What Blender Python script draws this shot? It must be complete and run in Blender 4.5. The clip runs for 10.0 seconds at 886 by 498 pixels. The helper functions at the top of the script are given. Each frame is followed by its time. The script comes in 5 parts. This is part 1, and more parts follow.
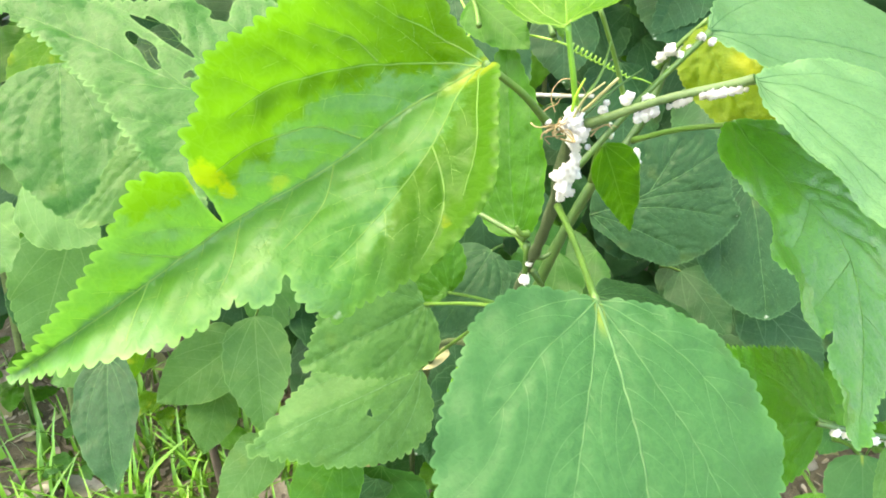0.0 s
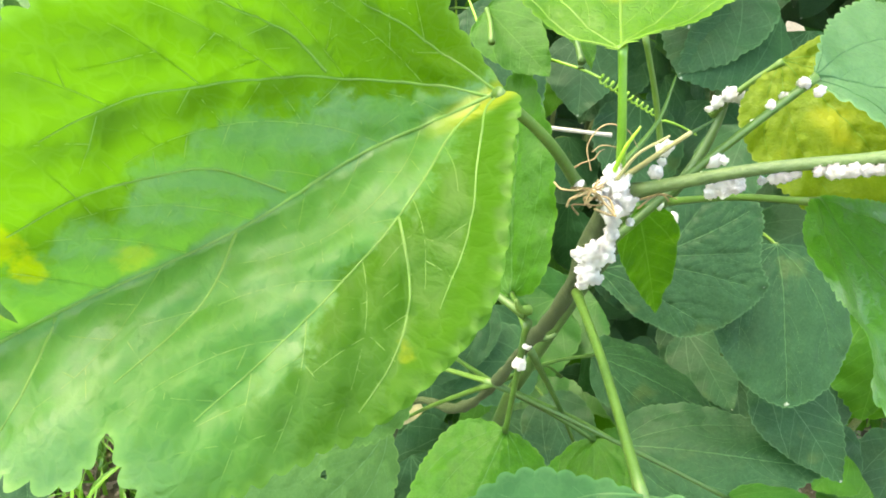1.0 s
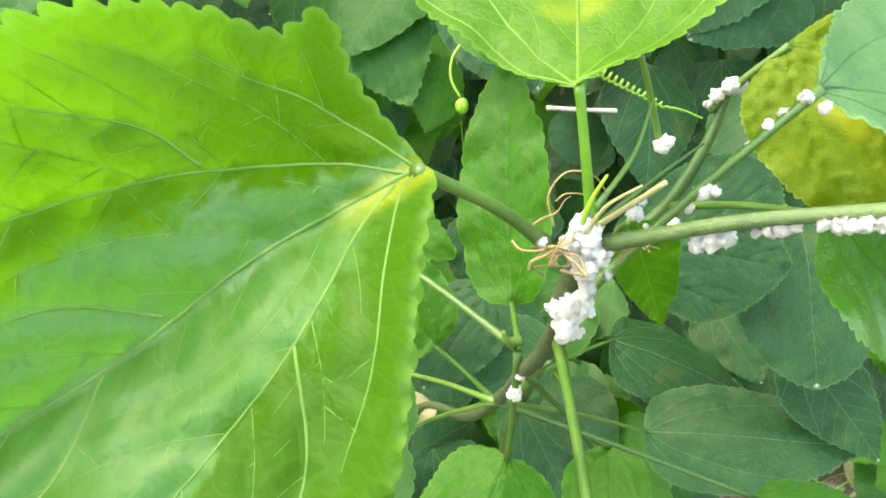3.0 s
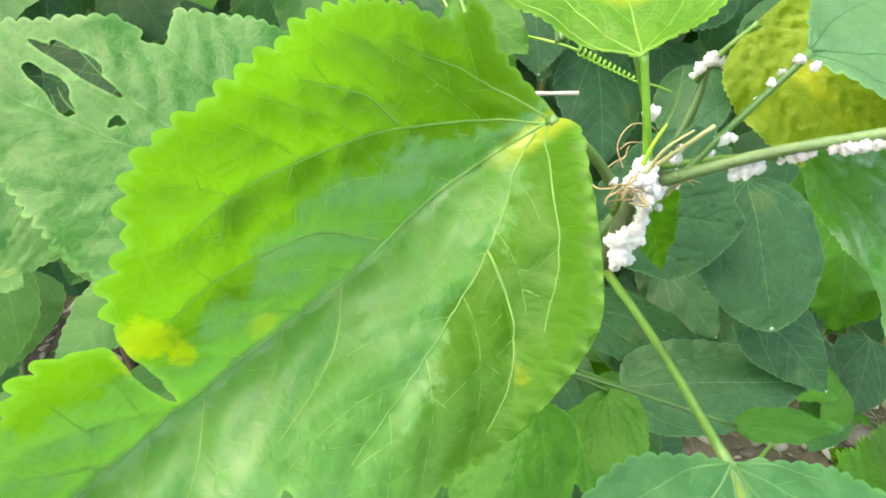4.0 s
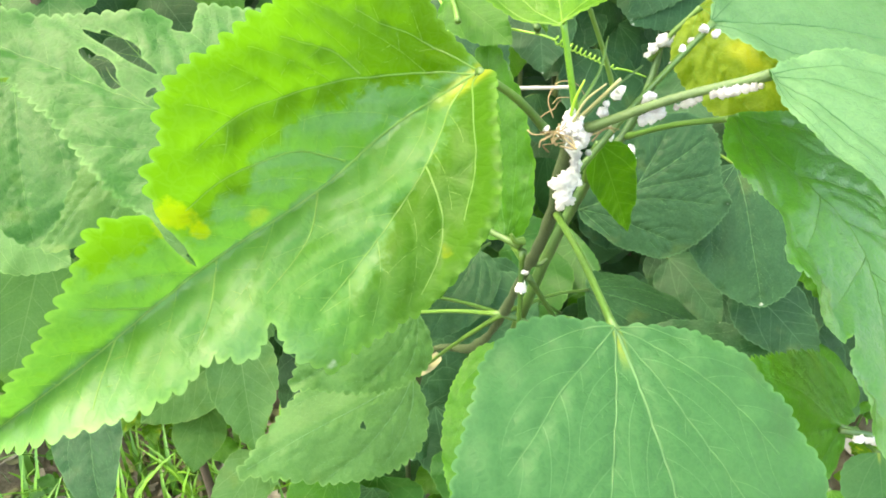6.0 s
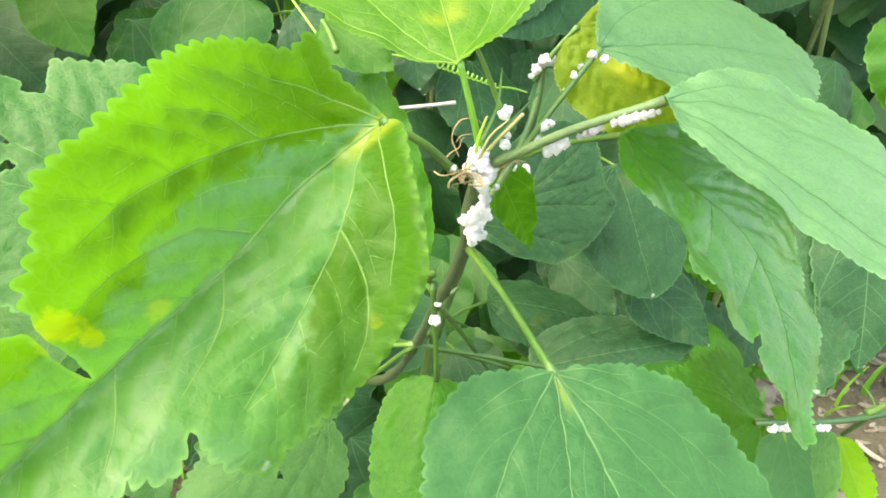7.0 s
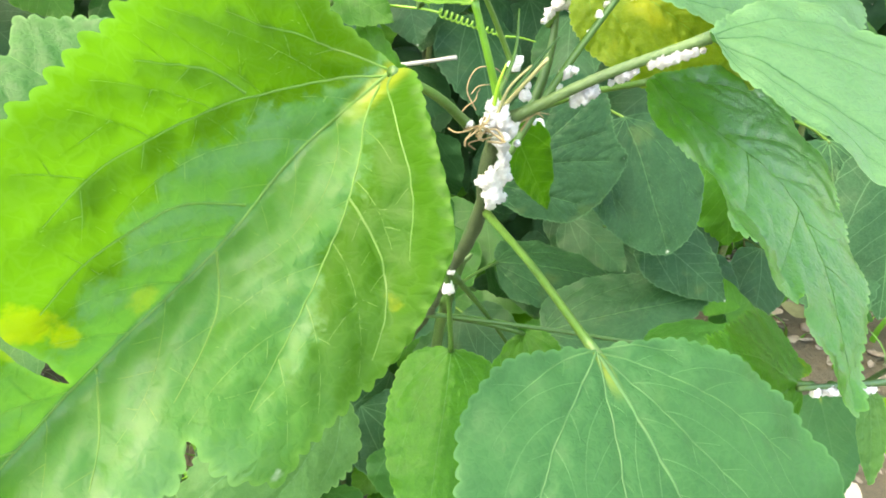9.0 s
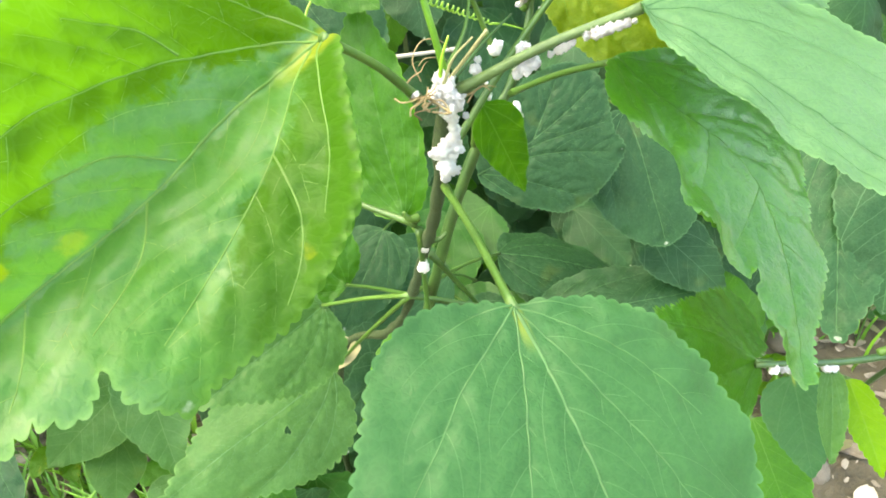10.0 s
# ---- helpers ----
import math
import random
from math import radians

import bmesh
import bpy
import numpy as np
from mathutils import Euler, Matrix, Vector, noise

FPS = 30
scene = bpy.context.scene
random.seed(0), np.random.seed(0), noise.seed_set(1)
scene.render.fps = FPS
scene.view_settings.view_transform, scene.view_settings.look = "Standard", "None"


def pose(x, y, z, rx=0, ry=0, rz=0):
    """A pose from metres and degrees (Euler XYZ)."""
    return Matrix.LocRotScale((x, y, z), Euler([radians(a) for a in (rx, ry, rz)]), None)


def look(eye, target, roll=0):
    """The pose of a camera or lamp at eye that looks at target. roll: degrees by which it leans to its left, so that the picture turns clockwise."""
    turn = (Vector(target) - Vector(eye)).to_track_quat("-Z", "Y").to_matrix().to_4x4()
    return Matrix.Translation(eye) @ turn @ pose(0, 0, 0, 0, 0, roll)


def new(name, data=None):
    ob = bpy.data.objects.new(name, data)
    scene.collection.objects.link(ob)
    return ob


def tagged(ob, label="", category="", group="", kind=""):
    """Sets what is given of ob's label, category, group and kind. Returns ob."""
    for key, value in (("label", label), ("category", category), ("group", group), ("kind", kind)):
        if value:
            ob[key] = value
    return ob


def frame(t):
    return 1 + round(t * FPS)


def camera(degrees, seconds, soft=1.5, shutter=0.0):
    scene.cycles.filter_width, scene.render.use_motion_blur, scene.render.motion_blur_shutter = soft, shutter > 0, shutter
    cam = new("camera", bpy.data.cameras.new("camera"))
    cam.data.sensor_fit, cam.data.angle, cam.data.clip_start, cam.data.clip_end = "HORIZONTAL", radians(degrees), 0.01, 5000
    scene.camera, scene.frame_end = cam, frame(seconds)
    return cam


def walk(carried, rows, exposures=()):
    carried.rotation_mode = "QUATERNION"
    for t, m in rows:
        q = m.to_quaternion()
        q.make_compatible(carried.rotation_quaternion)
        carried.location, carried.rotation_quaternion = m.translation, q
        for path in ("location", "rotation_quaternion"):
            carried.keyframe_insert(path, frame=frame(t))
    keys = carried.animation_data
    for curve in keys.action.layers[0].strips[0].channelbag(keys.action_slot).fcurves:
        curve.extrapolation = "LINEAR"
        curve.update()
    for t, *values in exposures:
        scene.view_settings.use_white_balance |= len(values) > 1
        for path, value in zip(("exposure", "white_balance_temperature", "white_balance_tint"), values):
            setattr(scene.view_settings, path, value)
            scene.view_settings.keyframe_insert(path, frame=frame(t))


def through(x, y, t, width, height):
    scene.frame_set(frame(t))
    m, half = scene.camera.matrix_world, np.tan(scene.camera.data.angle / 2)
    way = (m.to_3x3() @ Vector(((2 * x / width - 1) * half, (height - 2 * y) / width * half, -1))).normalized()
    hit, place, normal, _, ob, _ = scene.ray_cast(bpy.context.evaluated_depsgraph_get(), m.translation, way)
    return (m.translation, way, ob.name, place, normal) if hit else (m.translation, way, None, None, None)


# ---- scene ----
from mathutils.geometry import delaunay_2d_cdt
from mathutils.kdtree import KDTree

cam = camera(67.6, 10.0, soft=1.8)
EXPOSURE, WARMTH = 3.32, 9000
METRES, EYE, TILT, LEAN, TURN = 0.3, 0.8, -30.0, 0.0, 0.0
ROWS = [
    (0, 0, 0, 0, -0, 0, -0),
    (0.5, -0.0417, 0.0294, 0.0378, 0.53, 0.97, 0.65),
    (1, 0.0094, 0.1768, 0.0522, -0.74, 1.48, -5.41),
    (1.5, 0.0555, 0.2557, 0.0458, 4.74, -1.76, -9.35),
    (2, 0.0827, 0.252, 0.0813, 9.38, -3.14, -8.14),
    (2.5, 0.0848, 0.258, 0.093, 4.12, 0.36, -7.07),
    (2.7, 0.073, 0.248, 0.1, 3.67, -1.79, -4.6),
    (3.8, -0.028, 0.168, 0.109, -3.86, -1.05, 2.66),
    (4, -0.0501, 0.1502, 0.0829, -4.13, -1.88, 2.22),
    (4.5, -0.0635, 0.1121, 0.0642, -8.35, -1.4, 4.37),
    (5, -0.0375, 0.0824, 0.0565, -6.62, -0.45, 3),
    (5.5, 0.0014, 0.0801, 0.0263, -3.7, -1.17, 0.77),
    (6, -0.0112, 0.0434, 0.0246, -1.66, -0.79, 2.92),
    (6.2, -0.012, 0.058, 0.059, -6.02, -0.84, 5.39),
    (7.3, -0.037, 0.072, 0.052, -11.51, -0.98, 9.47),
    (7.5, -0.045, 0.0701, 0.0474, -10.49, -1.11, 9.39),
    (8, -0.0616, 0.0989, 0.0704, -8.76, -1.47, 9.1),
    (8.5, -0.0423, 0.1035, 0.0847, -9.67, -1.86, 10.46),
    (9, -0.0283, 0.1202, 0.0617, -11.42, -4.37, 11.4),
    (9.5, -0.0162, 0.1079, 0.052, -10.72, -4.26, 10.84),
    (10, 0.0183, 0.0934, 0.0288, -9.21, -3.95, 10.89),
]
walk(cam, [(t, pose(0, 0, EYE, TILT, LEAN, TURN) @ pose(METRES * x, METRES * y, METRES * z, 90 + pitch, roll, yaw)) for t, x, y, z, yaw, pitch, roll in ROWS],
     exposures=[(t, EXPOSURE + more, WARMTH + warm, 7) for t, more, warm in
                ((0.0, 0.19, 0), (1.0, 0.02, -200), (1.5, -0.08, -200), (2.0, 0.02, -200), (2.7, -0.03, -200), (4.0, -0.06, -400), (5.0, 0.04, -400), (6.0, 0.14, 0), (7.5, 0.02, -300), (10.0, 0.02, -400))])

# ---- light ----
SUN_UP, SUN_ROUND = radians(64), radians(271)     # height of the sun, and its bearing
world = bpy.data.worlds.new("sky")
scene.world = world
world.use_nodes = True
sky = world.node_tree.nodes.new("ShaderNodeTexSky")
sky.sky_type, sky.sun_disc = "NISHITA", False
sky.sun_elevation, sky.sun_rotation = SUN_UP, SUN_ROUND
sky.air_density, sky.dust_density, sky.ozone_density = 1.0, 2.0, 1.0
world.node_tree.links.new(sky.outputs[0], world.node_tree.nodes["Background"].inputs[0])
world.node_tree.nodes["Background"].inputs[1].default_value = 0.18
sun = new("sun", bpy.data.lights.new("sun", "SUN"))
sun.data.energy, sun.data.angle, sun.data.color = 0.6, radians(60), (1.0, 0.96, 0.88)
sun_dir = Vector((math.sin(SUN_ROUND) * math.cos(SUN_UP), math.cos(SUN_ROUND) * math.cos(SUN_UP), math.sin(SUN_UP)))
sun.matrix_world = look(sun_dir * 5, (0, 0, 0))


# ---- materials ----
class Net:
    """A node tree with arithmetic in short form."""

    def __init__(self, name):
        self.mat = bpy.data.materials.new(name)
        self.mat.use_nodes = True
        self.tree = self.mat.node_tree
        self.bsdf = self.tree.nodes["Principled BSDF"]
        self.out = self.tree.nodes["Material Output"]

    def node(self, kind, **inputs):
        n = self.tree.nodes.new(kind)
        for key, value in inputs.items():
            self.put(n.inputs[key.replace("_", " ")], value)
        return n

    def put(self, socket, value):
        if isinstance(value, bpy.types.NodeSocket):
            self.tree.links.new(value, socket)
        else:
            socket.default_value = value

    def math(self, op, a, b=0.0, c=0.0):
        n = self.tree.nodes.new("ShaderNodeMath")
        n.operation = op
        for socket, value in zip(n.inputs, (a, b, c)):
            self.put(socket, value)
        return n.outputs[0]

    def ramp(self, value, low, high, a=0.0, b=1.0):
        n = self.tree.nodes.new("ShaderNodeMapRange")
        n.interpolation_type = "SMOOTHSTEP"
        for socket, v in zip(n.inputs, (value, low, high, a, b)):
            self.put(socket, v)
        return n.outputs[0]

    def mix(self, factor, a, b):
        n = self.tree.nodes.new("ShaderNodeMix")
        n.data_type = "RGBA"
        self.put(n.inputs[0], factor)
        for socket, v in ((n.inputs[6], a), (n.inputs[7], b)):
            self.put(socket, v if isinstance(v, bpy.types.NodeSocket) else (*v, 1.0))
        return n.outputs[2]

    def noise(self, vector, scale, detail=3.0, rough=0.55):
        n = self.node("ShaderNodeTexNoise", Scale=scale, Detail=detail, Roughness=rough)
        if vector is not None:
            self.put(n.inputs["Vector"], vector)
        return n.outputs["Fac"]

    def bump(self, height, strength, distance):
        n = self.node("ShaderNodeBump", Strength=strength, Distance=distance, Height=height)
        self.put(self.bsdf.inputs["Normal"], n.outputs[0])
        return n.outputs[0]

    def random(self):
        return self.tree.nodes.new("ShaderNodeObjectInfo").outputs["Random"]


def leaf_material(name, dark, light, vein, glow, yellow=0.0, rough=0.42, gloss=0.20, vein_width=0.0074, through_share=0.42, backlit_side=None, blotch=None, rough_depth=0.0006, heart_share=0.0):
    """A leaf blade: veins drawn in the blade's own coordinates (length 1), mottled green, gloss, and light shining through."""
    n = Net(name)
    uv = n.node("ShaderNodeUVMap")
    uv.uv_map = "blade"
    sep = n.node("ShaderNodeSeparateXYZ", Vector=uv.outputs[0])
    rnd = n.random()
    wob = n.math("MULTIPLY", n.math("SUBTRACT", n.noise(uv.outputs[0], 5.0), 0.5), 0.05)
    x = n.math("ADD", sep.outputs[0], wob)
    a = n.math("ABSOLUTE", sep.outputs[1])
    thin = n.ramp(x, 0.0, 1.0, vein_width, vein_width * 0.4)

    def line(dist, width):
        return n.math("SUBTRACT", 1.0, n.ramp(n.math("ABSOLUTE", dist), n.math("MULTIPLY", width, 0.45), width))

    mid = line(a, thin)
    lat1 = n.math("SUBTRACT", a, n.math("MULTIPLY", x, n.math("SUBTRACT", 0.60, n.math("MULTIPLY", x, 0.30))))
    lat2 = n.math("SUBTRACT", a, n.math("MULTIPLY", x, n.math("SUBTRACT", 1.5, n.math("MULTIPLY", x, 0.9))))
    lat3 = n.math("ADD", n.math("SUBTRACT", a, n.math("MULTIPLY", x, 6.0)), 0.02)
    mains = n.math("MAXIMUM", line(lat1, n.math("MULTIPLY", thin, 0.8)), line(lat2, n.math("MULTIPLY", thin, 0.75)))
    mains = n.math("MAXIMUM", n.math("MAXIMUM", mains, mid), n.math("MULTIPLY", line(lat3, 0.012), 0.6))
    run = n.math("SUBTRACT", x, n.math("MULTIPLY", a, n.math("ADD", 0.85, n.math("MULTIPLY", a, 0.8))))
    cell = n.math("PINGPONG", n.math("ADD", run, 0.03), 0.065)
    inner = n.ramp(lat1, -0.004, 0.004, 1.0, 0.0)
    pin = n.math("MULTIPLY", line(cell, 0.0045), n.math("MULTIPLY", inner, n.ramp(x, 0.16, 0.3)))
    run2 = n.math("ADD", n.math("MULTIPLY", lat1, 0.75), n.math("MULTIPLY", x, 0.9))
    pin2 = n.math("MULTIPLY", line(n.math("PINGPONG", run2, 0.055), 0.0035), n.math("MULTIPLY", n.math("SUBTRACT", 1.0, inner), 0.7))
    bent = n.node("ShaderNodeCombineXYZ", X=n.math("ADD", sep.outputs[0], n.math("MULTIPLY", n.noise(uv.outputs[0], 30.0), 0.03)), Y=n.math("ADD", sep.outputs[1], n.math("MULTIPLY", n.noise(uv.outputs[0], 37.0), 0.03)))
    net = n.node("ShaderNodeTexVoronoi", Vector=bent.outputs[0], Scale=55.0)
    net.feature = "DISTANCE_TO_EDGE"
    mesh_veins = n.math("SUBTRACT", 1.0, n.ramp(net.outputs["Distance"], 0.02, 0.10))
    rim = n.node("ShaderNodeUVMap")
    rim.uv_map = "rim"
    rim_at = n.node("ShaderNodeSeparateXYZ", Vector=rim.outputs[0])
    veins = n.math("MULTIPLY", n.math("MAXIMUM", mains, n.math("MAXIMUM", n.math("MULTIPLY", pin, 0.75), n.math("MULTIPLY", pin2, 0.6))), rim_at.outputs[1])
    # colour
    where = n.node("ShaderNodeVectorMath")
    n.put(where.inputs[0], uv.outputs[0])
    shift = n.node("ShaderNodeCombineXYZ", X=n.math("MULTIPLY", rnd, 9.0), Y=n.math("MULTIPLY", rnd, 5.0))
    n.put(where.inputs[1], shift.outputs[0])
    spots = n.noise(where.outputs[0], 4.5, 4.0)
    fine = n.noise(where.outputs[0], 40.0, 3.0)
    tone = n.math("ADD", n.math("MULTIPLY", spots, 0.75), n.math("MULTIPLY", rnd, 0.35))
    green = n.mix(n.ramp(tone, 0.25, 0.85), dark, light)
    patch = n.ramp(n.noise(where.outputs[0], 16.0, 5.0, 0.65), 0.38, 0.66)
    green = n.mix(n.math("MULTIPLY", patch, 0.45), green, light)
    green = n.mix(n.math("MULTIPLY", n.ramp(fine, 0.62, 0.42), 0.35), green, dark)
    sick = n.ramp(n.noise(where.outputs[0], 3.2, 2.0), 0.60 - 0.3 * yellow, 0.74 - 0.25 * yellow)
    green = n.mix(n.math("MULTIPLY", sick, min(0.9, 0.03 + 2.2 * yellow)), green, (0.55, 0.52, 0.03))
    if backlit_side is not None:
        mottle = n.ramp(n.noise(where.outputs[0], 24.0, 5.0, 0.7), 0.50, 0.64)
        green = n.mix(n.math("MULTIPLY", mottle, 0.38), green, (0.040, 0.135, 0.003))
        # yellowing and light through one margin, down to the side vein, and shade on the fold beyond the other, painted
        # with ragged edges
        along, across = sep.outputs[0], sep.outputs[1]
        ragged_edge = n.math("ADD", n.math("MULTIPLY", n.math("SUBTRACT", n.noise(where.outputs[0], 11.0, 6.0, 0.7), 0.5), 0.15), n.math("MULTIPLY", n.math("SUBTRACT", n.noise(where.outputs[0], 45.0, 3.0, 0.6), 0.5), 0.06))
        bound = n.math("ADD", n.math("MULTIPLY", n.math("MINIMUM", along, 0.3), -0.28), n.math("ADD", n.ramp(along, 0.33, 0.5, -0.025, 0.025), n.ramp(along, 0.57, 0.66, 0.0, -0.03)))
        bare = n.math("MULTIPLY", n.ramp(n.math("ADD", n.math("SUBTRACT", across, bound), ragged_edge), 0.012, -0.012), n.ramp(along, 0.76, 0.66))
        green = n.mix(n.math("MULTIPLY", bare, 0.92), green, backlit_side)
        beyond = n.math("MULTIPLY", n.ramp(n.math("ADD", n.math("SUBTRACT", across, n.math("SUBTRACT", n.math("MULTIPLY", along, 0.43), 0.02)), n.math("MULTIPLY", ragged_edge, 0.9)), -0.006, 0.012), n.ramp(along, 0.52, 0.32))
        green = n.mix(n.math("MULTIPLY", beyond, 0.8), green, (0.032, 0.108, 0.001))
    green = n.mix(n.math("MULTIPLY", mesh_veins, 0.16), green, vein)
    green = n.mix(n.math("MULTIPLY", veins, 0.58), green, vein)
    margin = n.ramp(rim_at.outputs[0], 0.955, 1.0)
    green = n.mix(n.math("MULTIPLY", margin, 0.38), green, (min(1.0, vein[0] * 1.5), min(1.0, vein[1] * 1.5), vein[2] * 1.5))
    if blotch is not None:
        ragged = n.noise(where.outputs[0], 22.0, 4.0, 0.6)
        for bx, by, size, strong, stain in blotch:
            far = n.math("SQRT", n.math("ADD", n.math("POWER", n.math("SUBTRACT", x, bx), 2.0), n.math("POWER", n.math("SUBTRACT", sep.outputs[1], by), 2.0)))
            far = n.math("ADD", far, n.math("MULTIPLY", n.math("SUBTRACT", ragged, 0.5), size * 5.0))
            green = n.mix(n.math("MULTIPLY", n.ramp(far, size, size * 0.2), strong), green, stain)
    heart = n.math("MULTIPLY", n.ramp(n.math("ADD", a, n.math("MULTIPLY", spots, 0.02)), 0.030, 0.018), n.ramp(x, 0.13, 0.04))
    green = n.mix(n.math("MULTIPLY", heart, heart_share), green, (0.32, 0.36, 0.03))
    gloss_share, through = gloss, through_share
    if backlit_side is not None:
        bare = n.math("MAXIMUM", bare, n.math("MULTIPLY", beyond, 0.8))
        gloss_share = n.math("MULTIPLY", n.math("SUBTRACT", gloss, n.math("MULTIPLY", bare, gloss * 0.8)), n.ramp(n.noise(where.outputs[0], 7.0, 4.0), 0.35, 0.65, 0.5, 1.5))
        through = n.math("ADD", through_share, n.math("MULTIPLY", bare, 0.14))
    # light through the blade
    n.put(n.bsdf.inputs["Base Color"], green)
    n.put(n.bsdf.inputs["Roughness"], n.ramp(fine, 0.2, 0.8, rough - 0.02, rough + 0.14))
    n.put(n.bsdf.inputs["Specular IOR Level"], gloss_share)
    wrinkle = n.noise(where.outputs[0], 8.0, 2.0, 0.5)
    relief = n.math("ADD", n.math("ADD", n.math("MULTIPLY", wrinkle, 0.7), n.math("MULTIPLY", patch, 0.12)), n.math("MULTIPLY", fine, 0.22))
    cells = n.ramp(net.outputs["Distance"], 0.0, 0.35)          # the blade swells between its finest veins
    relief = n.math("ADD", n.math("SUBTRACT", relief, n.math("MULTIPLY", veins, 0.10)), n.math("MULTIPLY", cells, 0.12))
    normal = n.bump(relief, 0.8, rough_depth)
    back = n.node("ShaderNodeBsdfTranslucent", Color=n.mix(n.math("MULTIPLY", veins, 0.35), n.mix(0.45, green, glow), vein), Normal=normal)
    share = n.node("ShaderNodeMixShader", Fac=through)
    n.put(share.inputs[1], n.bsdf.outputs[0])
    n.put(share.inputs[2], back.outputs[0])
    n.put(n.out.inputs[0], share.outputs[0])
    return n.mat


def plain_material(name, a, b, scale, rough=0.7, relief=0.4, depth=0.002, spread=(0.3, 0.7), island=False):
    """A matt surface, mottled at two scales, a little different on each object."""
    n = Net(name)
    co = n.tree.nodes.new("ShaderNodeTexCoord").outputs["Object"]
    big, small = n.noise(co, scale, 4.0), n.noise(co, scale * 9, 4.0, 0.65)
    rnd = n.tree.nodes.new("ShaderNodeNewGeometry").outputs["Random Per Island"] if island else n.random()
    tone = n.math("ADD", n.math("ADD", n.math("MULTIPLY", big, 0.6), n.math("MULTIPLY", small, 0.4)), n.math("MULTIPLY", n.math("SUBTRACT", rnd, 0.5), 0.5))
    n.put(n.bsdf.inputs["Base Color"], n.mix(n.ramp(tone, *spread), a, b))
    n.put(n.bsdf.inputs["Roughness"], n.ramp(small, 0.2, 0.8, rough - 0.12, min(1.0, rough + 0.12)))
    n.bump(n.math("ADD", big, n.math("MULTIPLY", small, 0.6)), relief, depth)
    return n.mat


YELLOWED, BROWNED, BLEACHED = (0.33, 0.34, 0.006), (0.20, 0.11, 0.03), (0.48, 0.55, 0.42)
LEAF_SICK = leaf_material("leaf_part_yellowed", (0.028, 0.112, 0.016), (0.050, 0.168, 0.029), (0.10, 0.22, 0.04), (0.12, 0.37, 0.022), yellow=0.04, rough=0.40, gloss=0.44, vein_width=0.0042, through_share=0.48, rough_depth=0.0006, heart_share=0.6, backlit_side=(0.053, 0.142, 0.001), blotch=((0.548, -0.085, 0.024, 0.5, YELLOWED), (0.535, -0.05, 0.016, 0.4, YELLOWED), (0.58, -0.075, 0.016, 0.4, YELLOWED), (0.45, -0.03, 0.018, 0.3, YELLOWED), (0.265, 0.19, 0.012, 0.35, YELLOWED), (0.573, -0.025, 0.007, 0.7, BROWNED), (0.577, -0.07, 0.007, 0.6, BROWNED), (0.498, 0.212, 0.012, 0.45, BLEACHED)))
LEAF_LIME = leaf_material("leaf_lime_green", (0.020, 0.092, 0.002), (0.048, 0.145, 0.003), (0.10, 0.20, 0.025), (0.16, 0.40, 0.003), yellow=0.12, rough=0.42, through_share=0.45)
LEAF_MID = leaf_material("leaf_mid_green", (0.011, 0.072, 0.010), (0.023, 0.108, 0.016), (0.08, 0.19, 0.045), (0.08, 0.28, 0.018), rough=0.40)
LEAF_COOL = leaf_material("leaf_cool_green", (0.016, 0.073, 0.020), (0.028, 0.106, 0.031), (0.055, 0.145, 0.045), (0.06, 0.24, 0.030), rough=0.44, gloss=0.20, rough_depth=0.0004, heart_share=0.35)
LEAF_GLOSSY = leaf_material("leaf_glossy_green", (0.017, 0.102, 0.006), (0.046, 0.176, 0.014), (0.09, 0.23, 0.04), (0.09, 0.38, 0.005), rough=0.29, gloss=0.58, through_share=0.42, rough_depth=0.0006)
LEAF_GREEN = leaf_material("leaf_fresh_green", (0.012, 0.080, 0.003), (0.030, 0.130, 0.005), (0.08, 0.20, 0.028), (0.11, 0.36, 0.005), rough=0.40)
LEAF_PALE = leaf_material("leaf_pale_green", (0.032, 0.106, 0.022), (0.060, 0.155, 0.040), (0.11, 0.22, 0.06), (0.14, 0.35, 0.02), rough=0.40, gloss=0.18, rough_depth=0.0006)
LEAF_SHEEN = leaf_material("leaf_pale_sheen", (0.040, 0.122, 0.038), (0.074, 0.178, 0.066), (0.12, 0.25, 0.08), (0.12, 0.36, 0.03), rough=0.46, gloss=0.5, rough_depth=0.0006)
# Shade on the leaves behind is put into this darker, bluer green.
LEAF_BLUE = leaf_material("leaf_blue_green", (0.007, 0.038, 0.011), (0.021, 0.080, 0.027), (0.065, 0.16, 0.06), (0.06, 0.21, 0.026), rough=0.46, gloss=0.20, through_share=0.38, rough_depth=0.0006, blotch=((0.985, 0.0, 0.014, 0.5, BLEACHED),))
LEAF_FRESH = leaf_material("leaf_new_lime", (0.07, 0.19, 0.002), (0.11, 0.25, 0.003), (0.15, 0.28, 0.03), (0.28, 0.52, 0.003), rough=0.42)
LEAF_YELLOW = leaf_material("leaf_yellow_green", (0.065, 0.130, 0.003), (0.125, 0.195, 0.006), (0.20, 0.26, 0.05), (0.25, 0.36, 0.006), yellow=0.10, rough=0.5, through_share=0.4)


